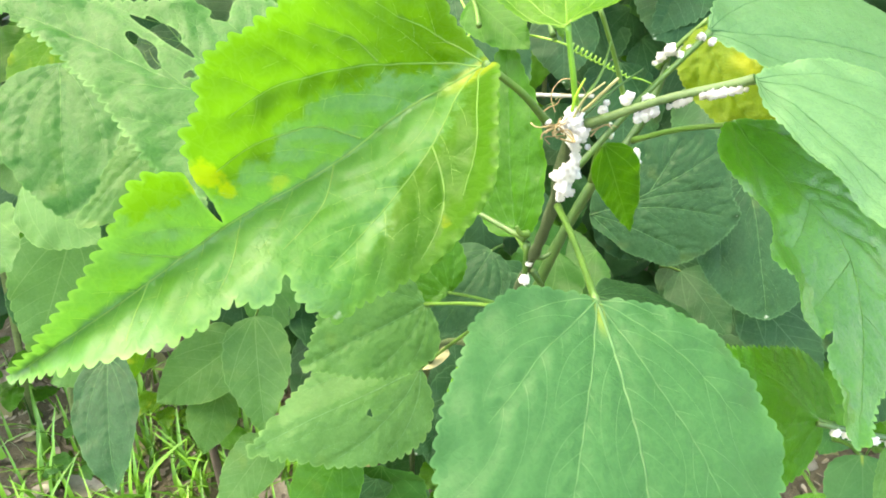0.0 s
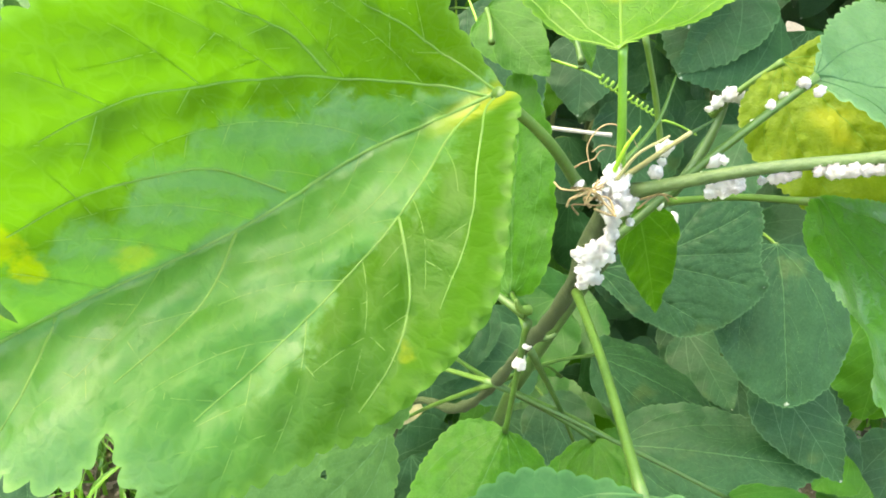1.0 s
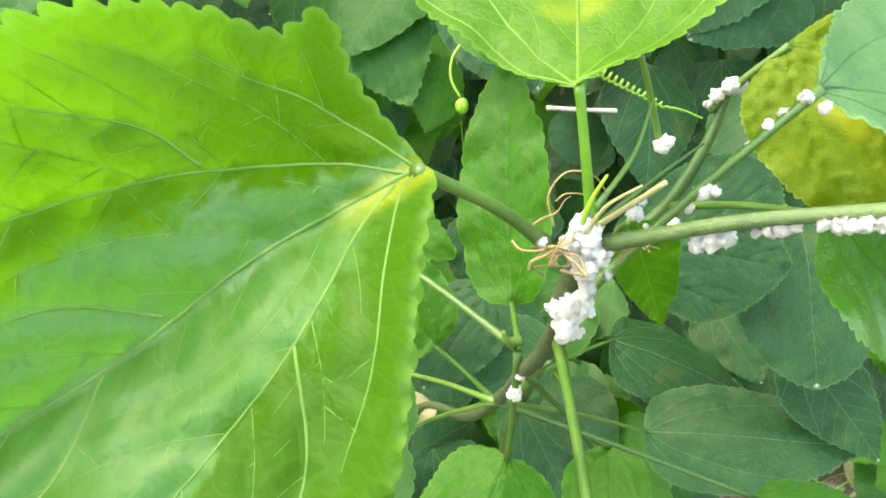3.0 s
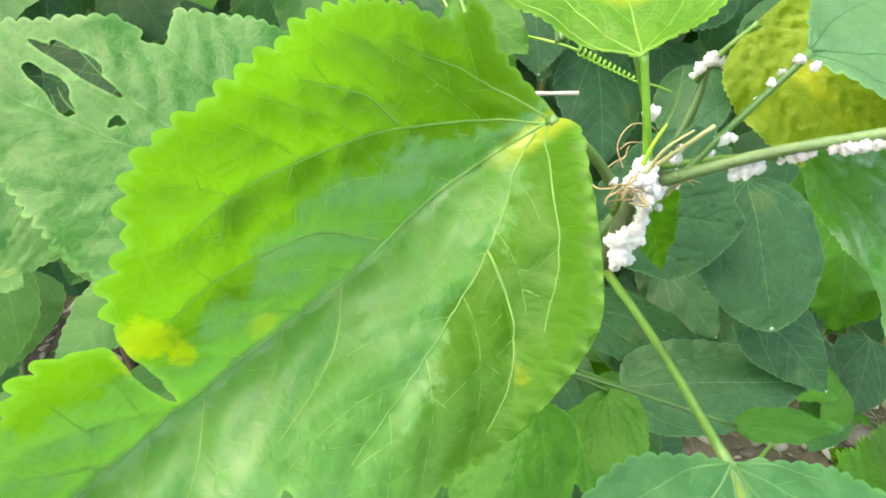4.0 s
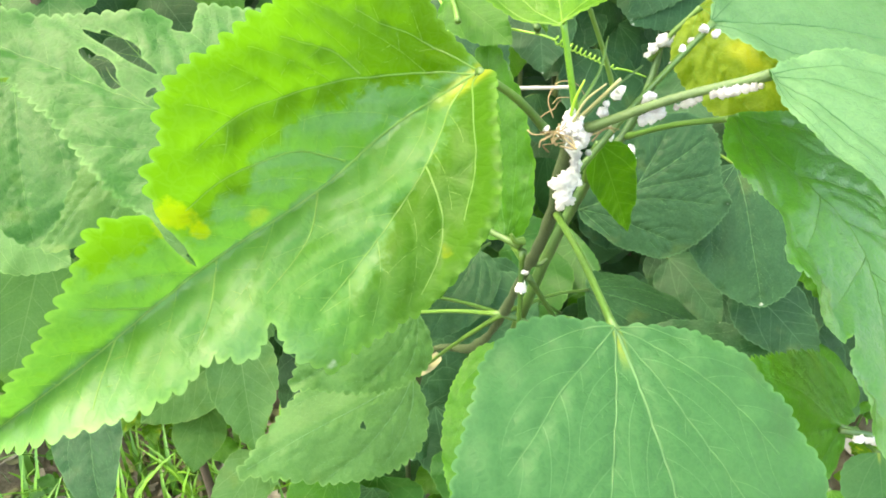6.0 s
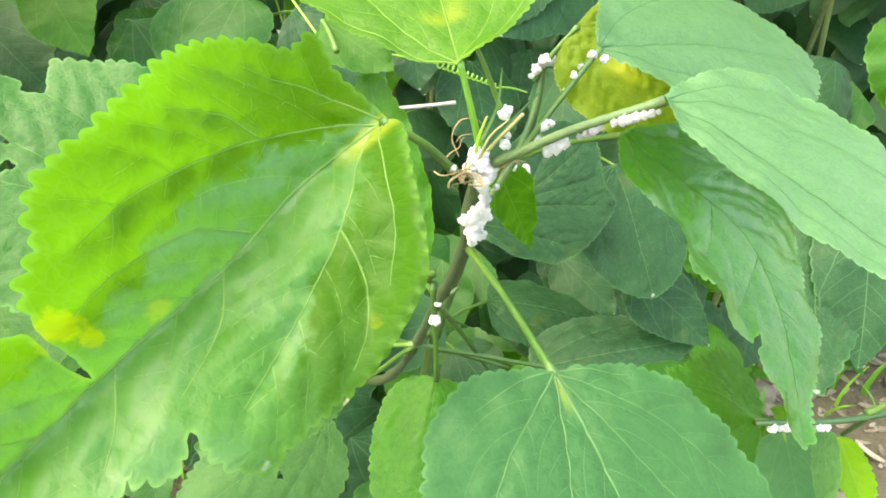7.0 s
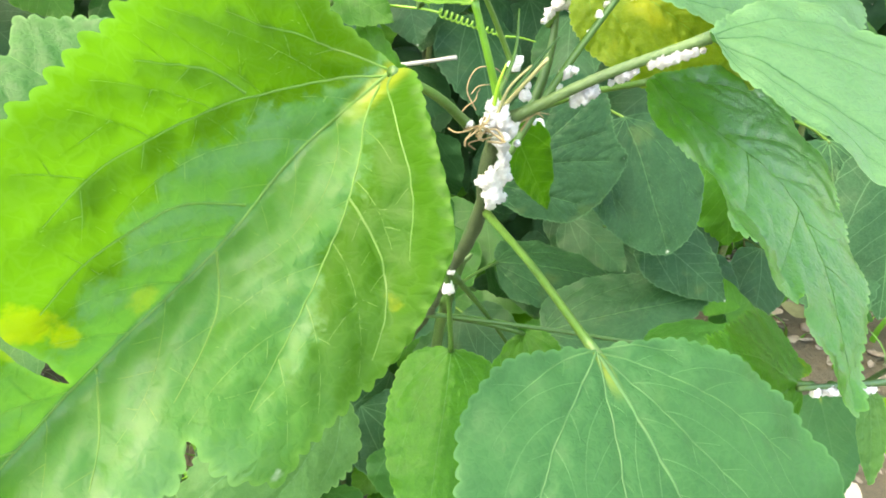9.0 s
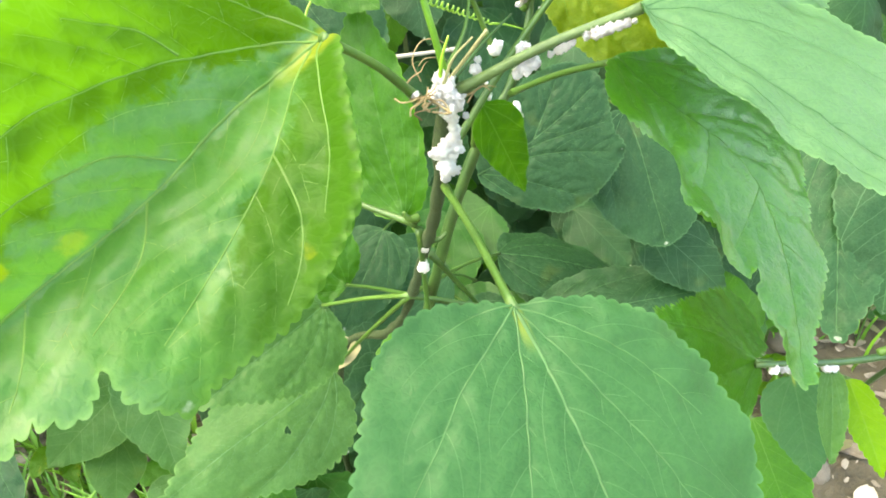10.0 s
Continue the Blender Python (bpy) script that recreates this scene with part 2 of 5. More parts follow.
def vein_material(name, colour, through, share=0.42):
    """Vein tissue: a paler green that lets some light through, like the blade."""
    n = Net(name)
    co = n.tree.nodes.new("ShaderNodeTexCoord").outputs["Object"]
    tone = n.mix(n.ramp(n.noise(co, 160.0), 0.3, 0.7), tuple(0.75 * c for c in colour), colour)
    n.put(n.bsdf.inputs["Base Color"], tone)
    n.put(n.bsdf.inputs["Roughness"], 0.45)
    n.put(n.bsdf.inputs["Specular IOR Level"], 0.35)
    back = n.node("ShaderNodeBsdfTranslucent", Color=n.mix(0.5, tone, through))
    both = n.node("ShaderNodeMixShader", Fac=share)
    n.put(both.inputs[1], n.bsdf.outputs[0])
    n.put(both.inputs[2], back.outputs[0])
    n.put(n.out.inputs[0], both.outputs[0])
    return n.mat


VEIN_SICK = vein_material("vein_of_yellowed_leaf", (0.115, 0.25, 0.040), (0.26, 0.50, 0.05))
VEIN_COOL = vein_material("vein_of_cool_leaf", (0.055, 0.155, 0.045), (0.10, 0.32, 0.05))
VEIN_FRESH = vein_material("vein_of_green_leaf", (0.042, 0.150, 0.020), (0.12, 0.36, 0.02))
VEIN_PALE = vein_material("vein_of_pale_leaf", (0.080, 0.20, 0.070), (0.16, 0.38, 0.06))
VEIN_SHEEN = vein_material("vein_of_sheen_leaf", (0.030, 0.115, 0.030), (0.08, 0.28, 0.03))
VEIN_LIME = vein_material("vein_of_lime_leaf", (0.10, 0.22, 0.015), (0.24, 0.46, 0.02))
VEINS = {LEAF_SICK: VEIN_SICK, LEAF_COOL: VEIN_COOL, LEAF_BLUE: VEIN_COOL, LEAF_MID: VEIN_FRESH, LEAF_GREEN: VEIN_FRESH, LEAF_GLOSSY: VEIN_FRESH, LEAF_PALE: VEIN_PALE, LEAF_SHEEN: VEIN_SHEEN, LEAF_LIME: VEIN_LIME, LEAF_YELLOW: VEIN_LIME, LEAF_FRESH: VEIN_LIME}

STEM_LIME = plain_material("stem_lime", (0.05, 0.15, 0.008), (0.09, 0.22, 0.016), 90, 0.45, 0.3, 0.0003)
STEM_GREEN = plain_material("stem_green", (0.024, 0.074, 0.008), (0.058, 0.13, 0.016), 90, 0.5, 0.4, 0.0004)
STEM_GREY = plain_material("stem_grey_green", (0.020, 0.048, 0.010), (0.050, 0.095, 0.022), 160, 0.6, 0.8, 0.0006)
STEM_DARK = plain_material("stem_dark_green", (0.02, 0.06, 0.012), (0.05, 0.11, 0.02), 90, 0.5, 0.4, 0.0004)
STEM_WOOD = plain_material("stem_woody", (0.030, 0.056, 0.012), (0.090, 0.130, 0.036), 220, 0.85, 1.0, 0.0012)
STEM_TWIG = plain_material("twig_brown", (0.045, 0.032, 0.018), (0.12, 0.095, 0.06), 90, 0.85, 0.7, 0.001)
TENDRIL = plain_material("tendril_lime", (0.12, 0.28, 0.015), (0.20, 0.38, 0.03), 60, 0.45, 0.2, 0.0003)
DRY = plain_material("dry_stipule", (0.12, 0.085, 0.035), (0.30, 0.23, 0.11), 80, 0.85, 0.6, 0.0005)
WAX = plain_material("white_wax", (0.93, 0.90, 0.80), (0.97, 0.955, 0.88), 4, 0.9, 1.0, 0.0012)
wax_bsdf = WAX.node_tree.nodes["Principled BSDF"]
wax_bsdf.inputs["Subsurface Weight"].default_value = 1.0
wax_bsdf.inputs["Subsurface Radius"].default_value = (1.0, 1.0, 1.0)
wax_bsdf.inputs["Subsurface Scale"].default_value = 0.006
SOIL = plain_material("soil", (0.026, 0.024, 0.012), (0.088, 0.076, 0.044), 14, 0.95, 0.9, 0.01)
LITTER = plain_material("dry_leaf_litter", (0.125, 0.10, 0.066), (0.31, 0.275, 0.205), 20, 0.85, 0.5, 0.001)
LITTER_BITS = plain_material("dry_leaf_bits", (0.08, 0.065, 0.042), (0.24, 0.21, 0.155), 30, 0.85, 0.5, 0.001, island=True)
PEBBLE = plain_material("pebble", (0.10, 0.085, 0.06), (0.19, 0.165, 0.125), 25, 0.9, 0.5, 0.002)
GRASS = plain_material("grass_blade", (0.045, 0.16, 0.008), (0.11, 0.28, 0.016), 12, 0.5, 0.2, 0.0005, island=True)
PALE_STICK = plain_material("bleached_stalk", (0.22, 0.215, 0.17), (0.33, 0.32, 0.265), 60, 0.8, 0.4, 0.0005)
CREAM = plain_material("cream_dead_leaf", (0.18, 0.17, 0.078), (0.29, 0.275, 0.145), 60, 0.8, 0.4, 0.0005)
STRAW = plain_material("pale_dry_stalk", (0.11, 0.11, 0.042), (0.20, 0.20, 0.088), 60, 0.8, 0.4, 0.0005)


# ---- building blocks ----
def link_part(name, mesh, material, parent, label="", matrix=None):
    """A mesh object under a thing or under one of its parts, standing where matrix says in the world."""
    ob = new(name, mesh)
    if material is not None and not mesh.materials:
        mesh.materials.append(material)
    if parent is not None:
        ob.parent = parent
        at = Matrix.Identity(4)
        up = parent
        chain = []
        while up is not None:
            chain.append(up)
            up = up.parent
        for o in reversed(chain):
            at = at @ o.matrix_parent_inverse @ o.matrix_basis
        ob.matrix_parent_inverse = at.inverted()
    if matrix is not None:
        ob.matrix_basis = matrix
    return tagged(ob, label)


def mesh_of(name, verts, faces, uvs=None, rim=None, lined=1.0):
    me = bpy.data.meshes.new(name)
    me.from_pydata([tuple(v) for v in verts], [], faces)
    me.polygons.foreach_set("use_smooth", [True] * len(me.polygons))
    if uvs is not None:
        layer = me.uv_layers.new(name="blade")
        index = np.empty(len(me.loops), dtype=np.int32)
        me.loops.foreach_get("vertex_index", index)
        layer.data.foreach_set("uv", np.asarray(uvs, dtype=np.float32)[index].ravel())
    if rim is not None:
        layer = me.uv_layers.new(name="rim")
        layer.data.foreach_set("uv", np.stack((rim, np.full_like(rim, lined)), -1).astype(np.float32)[index].ravel())
    me.update()
    return me


def curve_points(points, steps):
    """A smooth line through the points."""
    p = [Vector(v) for v in points]
    p = [p[0] * 2 - p[1]] + p + [p[-1] * 2 - p[-2]]
    out = []
    for i in range(1, len(p) - 2):
        for k in range(steps):
            t = k / steps
            out.append(0.5 * (2 * p[i] + (p[i + 1] - p[i - 1]) * t + (2 * p[i - 1] - 5 * p[i] + 4 * p[i + 1] - p[i + 2]) * t * t
                              + (3 * p[i] - p[i - 1] - 3 * p[i + 1] + p[i + 2]) * t ** 3))
    return out + [p[-2]]


def tube_mesh(name, points, r0, r1, steps=6, sides=8, knots=0.0, flare=0.0, smooth=True):
    """A round stalk along the points, from radius r0 to r1; knots swells it unevenly, flare thickens both ends."""
    line = curve_points(points, steps) if smooth else [Vector(v) for v in points]
    verts, faces = [], []
    side = Vector((1, 0.3, 0.2))
    for i, c in enumerate(line):
        d = (line[min(i + 1, len(line) - 1)] - line[max(i - 1, 0)]).normalized()
        side = (side - d * side.dot(d)).normalized()
        other = d.cross(side)
        u = i / (len(line) - 1)
        r = r0 + (r1 - r0) * u
        r *= 1 + flare * (math.exp(-u * 14) + math.exp(-(1 - u) * 14)) + knots * noise.noise(c * 90)
        for k in range(sides):
            w = 2 * math.pi * k / sides
            verts.append(c + (side * math.cos(w) + other * math.sin(w)) * r)
    for i in range(len(line) - 1):
        for k in range(sides):
            a, b = i * sides + k, i * sides + (k + 1) % sides
            faces.append((a, b, b + sides, a + sides))
    faces.append(tuple(range(sides - 1, -1, -1)))
    faces.append(tuple(range(len(verts) - sides, len(verts))))
    return mesh_of(name, verts, faces)


def tube(name, parent, points, r0, r1, material, label="", **shape):
    return link_part(name, tube_mesh(name, points, r0, r1, **shape), material, parent, label)


def two(value):
    """One number for both sides of a leaf, or one for each."""
    return value if isinstance(value, tuple) else (value, value)


def blade_mesh(length, half, back=0.04, al=0.5, be=0.95, fold=0.0, curl=0.3, arch=0.04, ripple=0.013, teeth=16, tooth=0.012, holes=(), seed=0, puff=0.011):
    """A leaf blade, base at the origin, tip along x, upper face to z. half: widths of its two sides as shares of the length;
    al, be: roundness of base and tip; fold: degrees by which a side turns up; holes (x, y, rx, ry) are eaten away."""
    per = 4
    n, m = teeth * per, 6
    rng = np.random.default_rng(seed)
    s = (np.arange(n + 1) / n)
    rows, along = [], []
    rounded = 0.5 * (1 - np.cos(np.pi * s)) * 0.55 + s * 0.45
    for sign, w, end, start, behind in zip((1, -1), half, two(be), two(al), two(back)):
        peak = start / (start + end)
        d = np.linspace(0, 1, 400)
        g = np.power(d, start) * np.power(1 - d, end) / (peak ** start * (1 - peak) ** end) * w
        far = np.concatenate(((0.0,), np.cumsum(np.hypot(np.diff(d - behind * np.sin(np.pi * np.clip(d / 0.34, 0, 1))), np.diff(g)))))
        q = 0.75 * np.interp(s, far / far[-1], d) + 0.25 * rounded      # teeth evenly along the margin
        along.append(q)
        g = np.power(q, start) * np.power(1 - q, end) / (peak ** start * (1 - peak) ** end)
        size = 0.7 + 0.6 * np.repeat(rng.random(teeth + 1), per)[: n + 1]
        phase = (s * teeth) % 1.0
        teeth_out = np.sin(np.pi * phase ** 1.25) ** 0.8 * tooth * size * np.clip(np.minimum(s * 5, (1 - s) * 6 + 0.25), 0, 1)
        y = g * w * (1 + 0.05 * np.sin(s * 9 + seed))
        x = q - behind * np.sin(np.pi * np.clip(q / 0.34, 0, 1))
        dx, dy = np.gradient(x), np.gradient(y)
        k = np.maximum(np.hypot(dx, dy), 1e-9)
        tx, ty = dx / k * teeth_out * 0.3 - dy / k * teeth_out, np.maximum(y + dx / k * teeth_out, 0.0) - y
        x[-1], y[-1], x[0], y[0] = 1.0, 0.0, 0.0, 0.0
        tx[-1] = ty[-1] = tx[0] = ty[0] = 0.0
        rows.append((x, y * sign, tx, ty * sign))
    q = (along[0] + along[1]) / 2
    v = np.linspace(0, 1, m + 1)[1:]
    cols = [(rows[1], t) for t in v[::-1]] + [(None, 0.0)] + [(rows[0], t) for t in v]
    wide = 2 * m + 1
    X, Y = np.empty((n + 1, wide)), np.empty((n + 1, wide))
    for j, (row, t) in enumerate(cols):
        X[:, j] = q if row is None else q + (row[0] - q) * t + row[2] * t ** 7     # the teeth stay at the margin
        Y[:, j] = 0 if row is None else row[1] * t + row[3] * t ** 7
    A = np.abs(Y)
    turn = []
    for f in two(fold):
        f0, f1 = two(f)
        turn.append(np.radians(f0 + (f1 - f0) * np.clip(X, 0, 1)))
    turn = np.where(Y > 0, turn[0], turn[1]) * (0.55 + 0.56 * np.abs(np.linspace(-1, 1, wide))[None, :])
    Z = np.sin(turn) * A - curl * A ** 2 + arch * np.sin(np.pi * np.clip(X, 0, 1))
    edge = np.abs(np.linspace(-1, 1, wide))[None, :] ** 1.6
    ph = rng.random(4) * 6.3
    Z = Z + ripple * edge * (np.sin(X * 17 + ph[0] + np.sign(Y) * 1.3) + 0.6 * np.sin(X * 31 + ph[1] + np.sign(Y) * 2.1))
    Z = Z + ripple * 0.9 * np.sin(X * 7 + ph[2] + Y * 6) * np.sin(Y * 9 + ph[3])
    lat = A - X * (0.60 - 0.30 * X)
    run = np.where(lat < 0, X - A * (0.85 + 0.8 * A) + 0.03, (lat * 0.75 + X * 0.9) * 1.18)
    Z = Z + puff * np.minimum(1, A * 14) * np.abs(np.sin(np.pi * run / 0.13)) ** 0.7
    for hx, hy, rx, ry in holes:
        way = np.arctan2((Y - hy) / ry, (X - hx) / rx)
        rim = np.sqrt(1 + 0.3 * np.sin(way * 3 + hx * 40))
        far = np.hypot((X - hx) / rx, (Y - hy) / ry)
        pull = (far > 0.45 * rim) & (far < 1.35 * rim)
        X, Y = np.where(pull, hx + rx * rim * np.cos(way), X), np.where(pull, hy + ry * rim * np.sin(way), Y)
    uv = np.stack((X, Y), -1).reshape(-1, 2)
    flat = Y
    Y = Y * np.cos(turn)
    verts = np.stack((X, Y, Z), -1).reshape(-1, 3) * length
    faces = []
    cx = (X[:-1, :-1] + X[1:, 1:]) / 2
    cy = (flat[:-1, :-1] + flat[1:, 1:]) / 2
    keep = np.ones(cx.shape, bool)
    for hx, hy, rx, ry in holes:
        way = np.arctan2((cy - hy) / ry, (cx - hx) / rx)
        keep &= ((cx - hx) / rx) ** 2 + ((cy - hy) / ry) ** 2 > 0.97 * (1 + 0.3 * np.sin(way * 3 + hx * 40))
    for i in range(n):
        for j in range(wide - 1):
            if keep[i, j]:
                a = i * wide + j
                if i == 0:
                    faces.append((a, a + wide, a + wide + 1))
                elif i == n - 1:
                    faces.append((a, a + wide, a + 1))
                else:
                    faces.append((a, a + wide, a + wide + 1, a + 1))
    rim = np.tile(np.abs(np.linspace(-1, 1, wide)), n + 1)
    return mesh_of("blade", verts, faces, uv, rim)


leaf_count = [0]


def leaf(parent, base, tip, face, half, material, petiole=None, label="", stalk=(0.0010, STEM_GREEN), veined=False, **shape):
    """One leaf of a plant: blade from base to tip with its upper side towards face, and the stalk that carries it.
    veined: a broad leaf near the eye, with its veins and relief built."""
    if veined:
        up, dn = (math.sin(radians(f)) for f in two(shape.get("fold", 0.0)))
        arch, curl = shape.get("arch", 0.04), shape.get("curl", 0.3)
        if petiole is None:
            along = Vector(tip) - Vector(base)
            petiole = Vector(base) - along * 0.30 - Vector(face).normalized() * along.length * 0.28 + Vector((0, 0.01, -0.015))
        return veined_leaf(parent, base, tip, face, material, half=half, back=shape.get("back", 0.04), al=shape.get("al", 0.5), be=shape.get("be", 0.85), rise=(arch * 4, 0, up, 0, 0, -curl, dn, 0, 0, -curl),
                           pitch=1.0 / shape.get("teeth", 16), tooth=shape.get("tooth", 0.014), holes=shape.get("holes", ()), puff=min(0.012, shape.get("puff", 0.009)), ripple=min(0.012, shape.get("ripple", 0.010)), grid=0.022, petiole=petiole, stalk=stalk, label=label)
    leaf_count[0] += 1
    base, tip, n = Vector(base), Vector(tip), Vector(face)
    x = tip - base
    length = x.length
    x.normalize()
    n = (n - x * n.dot(x)).normalized()
    y = n.cross(x)
    m = Matrix(((x.x, y.x, n.x, base.x), (x.y, y.y, n.y, base.y), (x.z, y.z, n.z, base.z), (0, 0, 0, 1)))
    blade = link_part("leaf", blade_mesh(length, half, seed=leaf_count[0], **shape), material, parent, label, m)
    if petiole is None:
        end = base - x * length * 0.30 - n * length * 0.28 + Vector((0, 0.01, -0.015))
        r = 0.0009
    else:
        end = Vector(petiole)
        r = stalk[0]
    bow = (base + end) / 2 + Vector((0, 0, 0.05)) * (base - end).length - n * 0.04 * (base - end).length
    tube("petiole", blade, (end, bow, base - n * 0.0004 + x * length * 0.01), r * 1.1, r * 0.85, stalk[1], flare=0.35)
    return blade


# ---- broad leaves with their veins ----
def smooth_loop(points, steps=14):
    """A closed smooth line through the points; the first point (the leaf's base) stays a corner."""
    p = np.asarray(points, float)
    p = np.concatenate((p[:1] * 2 - p[1:2], p, p[:1], p[:1] * 2 - p[-1:]))
    out = []
    t = (np.arange(steps) / steps)[:, None]
    for i in range(1, len(p) - 2):
        a, b, c, d = p[i - 1: i + 3]
        out.append(0.5 * (2 * b + (c - a) * t + (2 * a - 5 * b + 4 * c - d) * t ** 2 + (3 * b - a - 3 * c + d) * t ** 3))
    return np.concatenate(out)


def spaced(line, step):
    """The same line with points at even steps."""
    far = np.concatenate(((0.0,), np.cumsum(np.hypot(*np.diff(line, axis=0).T))))
    at = np.linspace(0, far[-1], max(3, int(round(far[-1] / step)) + 1))
    return np.stack((np.interp(at, far, line[:, 0]), np.interp(at, far, line[:, 1])), -1)


def inside(points, loop):
    if len(points) > 2000:
        return np.concatenate([inside(points[i: i + 2000], loop) for i in range(0, len(points), 2000)])
    x, y = points[:, 0][:, None], points[:, 1][:, None]
    ax, ay = loop[:, 0][None], loop[:, 1][None]
    bx, by = np.roll(loop, -1, 0).T[:, None]
    cross = ((ay > y) != (by > y)) & (x < (bx - ax) * (y - ay) / np.where(by == ay, 1e-12, by - ay) + ax)
    return cross.sum(1) % 2 == 1


def near_to(lines):
    """Gives, for points, the distance of each to the nearest of the lines."""
    dense = np.concatenate([spaced(np.asarray(line), 0.003) for line in lines] + [np.full((1, 2), 9.0)])
    tree = KDTree(len(dense))
    for i, (px, py) in enumerate(dense.tolist()):
        tree.insert((px, py, 0.0), i)
    tree.balance()
    return lambda points: np.array([tree.find((px, py, 0.0))[2] for px, py in points.tolist()])


def grown_veins(majors, loop, gap, reach, turn, rng, clear=0.014):
    """Side veins that leave the given veins on both sides in turn, bend towards the tip and stop short of the next vein or the margin."""
    made = []
    dense = [spaced(line, 0.004) for line in majors]
    for k, line in enumerate(majors):
        line = spaced(line, 0.006)
        others = np.concatenate([d for j, d in enumerate(dense) if j != k] + [np.full((1, 2), 9.0)])
        pitch = max(2, int(gap / 0.006))
        for side in (1, -1):
            for i in range(int(pitch * (0.9 + 0.4 * rng.random())), len(line) - 4, pitch):
                i = min(len(line) - 3, i + rng.integers(-1, 2))
                d = line[i + 1] - line[i - 1]
                a = math.atan2(d[1], d[0]) + side * turn * rng.uniform(0.85, 1.15)
                p, way = line[i].copy(), [line[i].copy()]
                grow = reach * rng.uniform(0.7, 1.1)
                while len(way) * 0.01 < grow:
                    a -= side * rng.uniform(0.0, 0.07)
                    p = p + 0.01 * np.array((math.cos(a), math.sin(a)))
                    if np.hypot(*(loop - p).T).min() < 0.012 or not inside(p[None], loop)[0]:
                        break
                    if len(way) > 2 and np.hypot(*(others - p).T).min() < clear:
                        break
                    way.append(p)
                if len(way) > 3:
                    made.append(np.array(way))
                    others = np.concatenate((others, made[-1]))
        dense += [m for m in made[len(dense) - len(majors):]]
    return made


def ribbon(lines, z, length, wide, wide_end, lift):
    """Low rounded ridges that follow the lines over the blade's surface."""
    verts, faces = [], []
    lines = [spaced(line, 0.008) for line in lines]
    heights = np.split(z(np.concatenate(lines)), np.cumsum([len(line) for line in lines])[:-1])
    for line, height in zip(lines, heights):
        d = np.gradient(line, axis=0)
        d = np.stack((-d[:, 1], d[:, 0]), -1) / np.maximum(np.hypot(*d.T), 1e-9)[:, None]
        w = (wide + (wide_end - wide) * np.linspace(0, 1, len(line)) ** 0.8)[:, None]
        base = len(verts)
        for off, up in ((-1.0, -0.25), (-0.45, 0.5), (0.45, 0.5), (1.0, -0.25)):
            at = line + d * w * off
            verts.extend(np.concatenate((at, (height + lift + up * w[:, 0])[:, None]), 1) * length)
        k = len(line)
        faces.extend((base + j * k + i, base + j * k + i + 1, base + (j + 1) * k + i + 1, base + (j + 1) * k + i) for j in range(3) for i in range(k - 1))
    return mesh_of("vein", verts, faces)


def oval_outline(half, back, al, be):
    """The outline of an ordinary broad leaf: widths of the two sides, lobes behind the base, roundness of base and tip."""
    pts = [(0.0, 0.0)]
    for sign, w, b, a, e in zip((1, -1), half, two(back), two(al), two(be)):
        d = np.array((0.03, 0.10, 0.2, 0.32, 0.45, 0.58, 0.7, 0.82, 0.93))
        top = a / (a + e)
        g = d ** a * (1 - d) ** e / (top ** a * (1 - top) ** e) * w
        side = [(q - b * math.sin(math.pi * min(1, q / 0.34)), y * sign) for q, y in zip(d, g)]
        pts += side + [(1.0, 0.0)] if sign > 0 else side[::-1]
    return pts


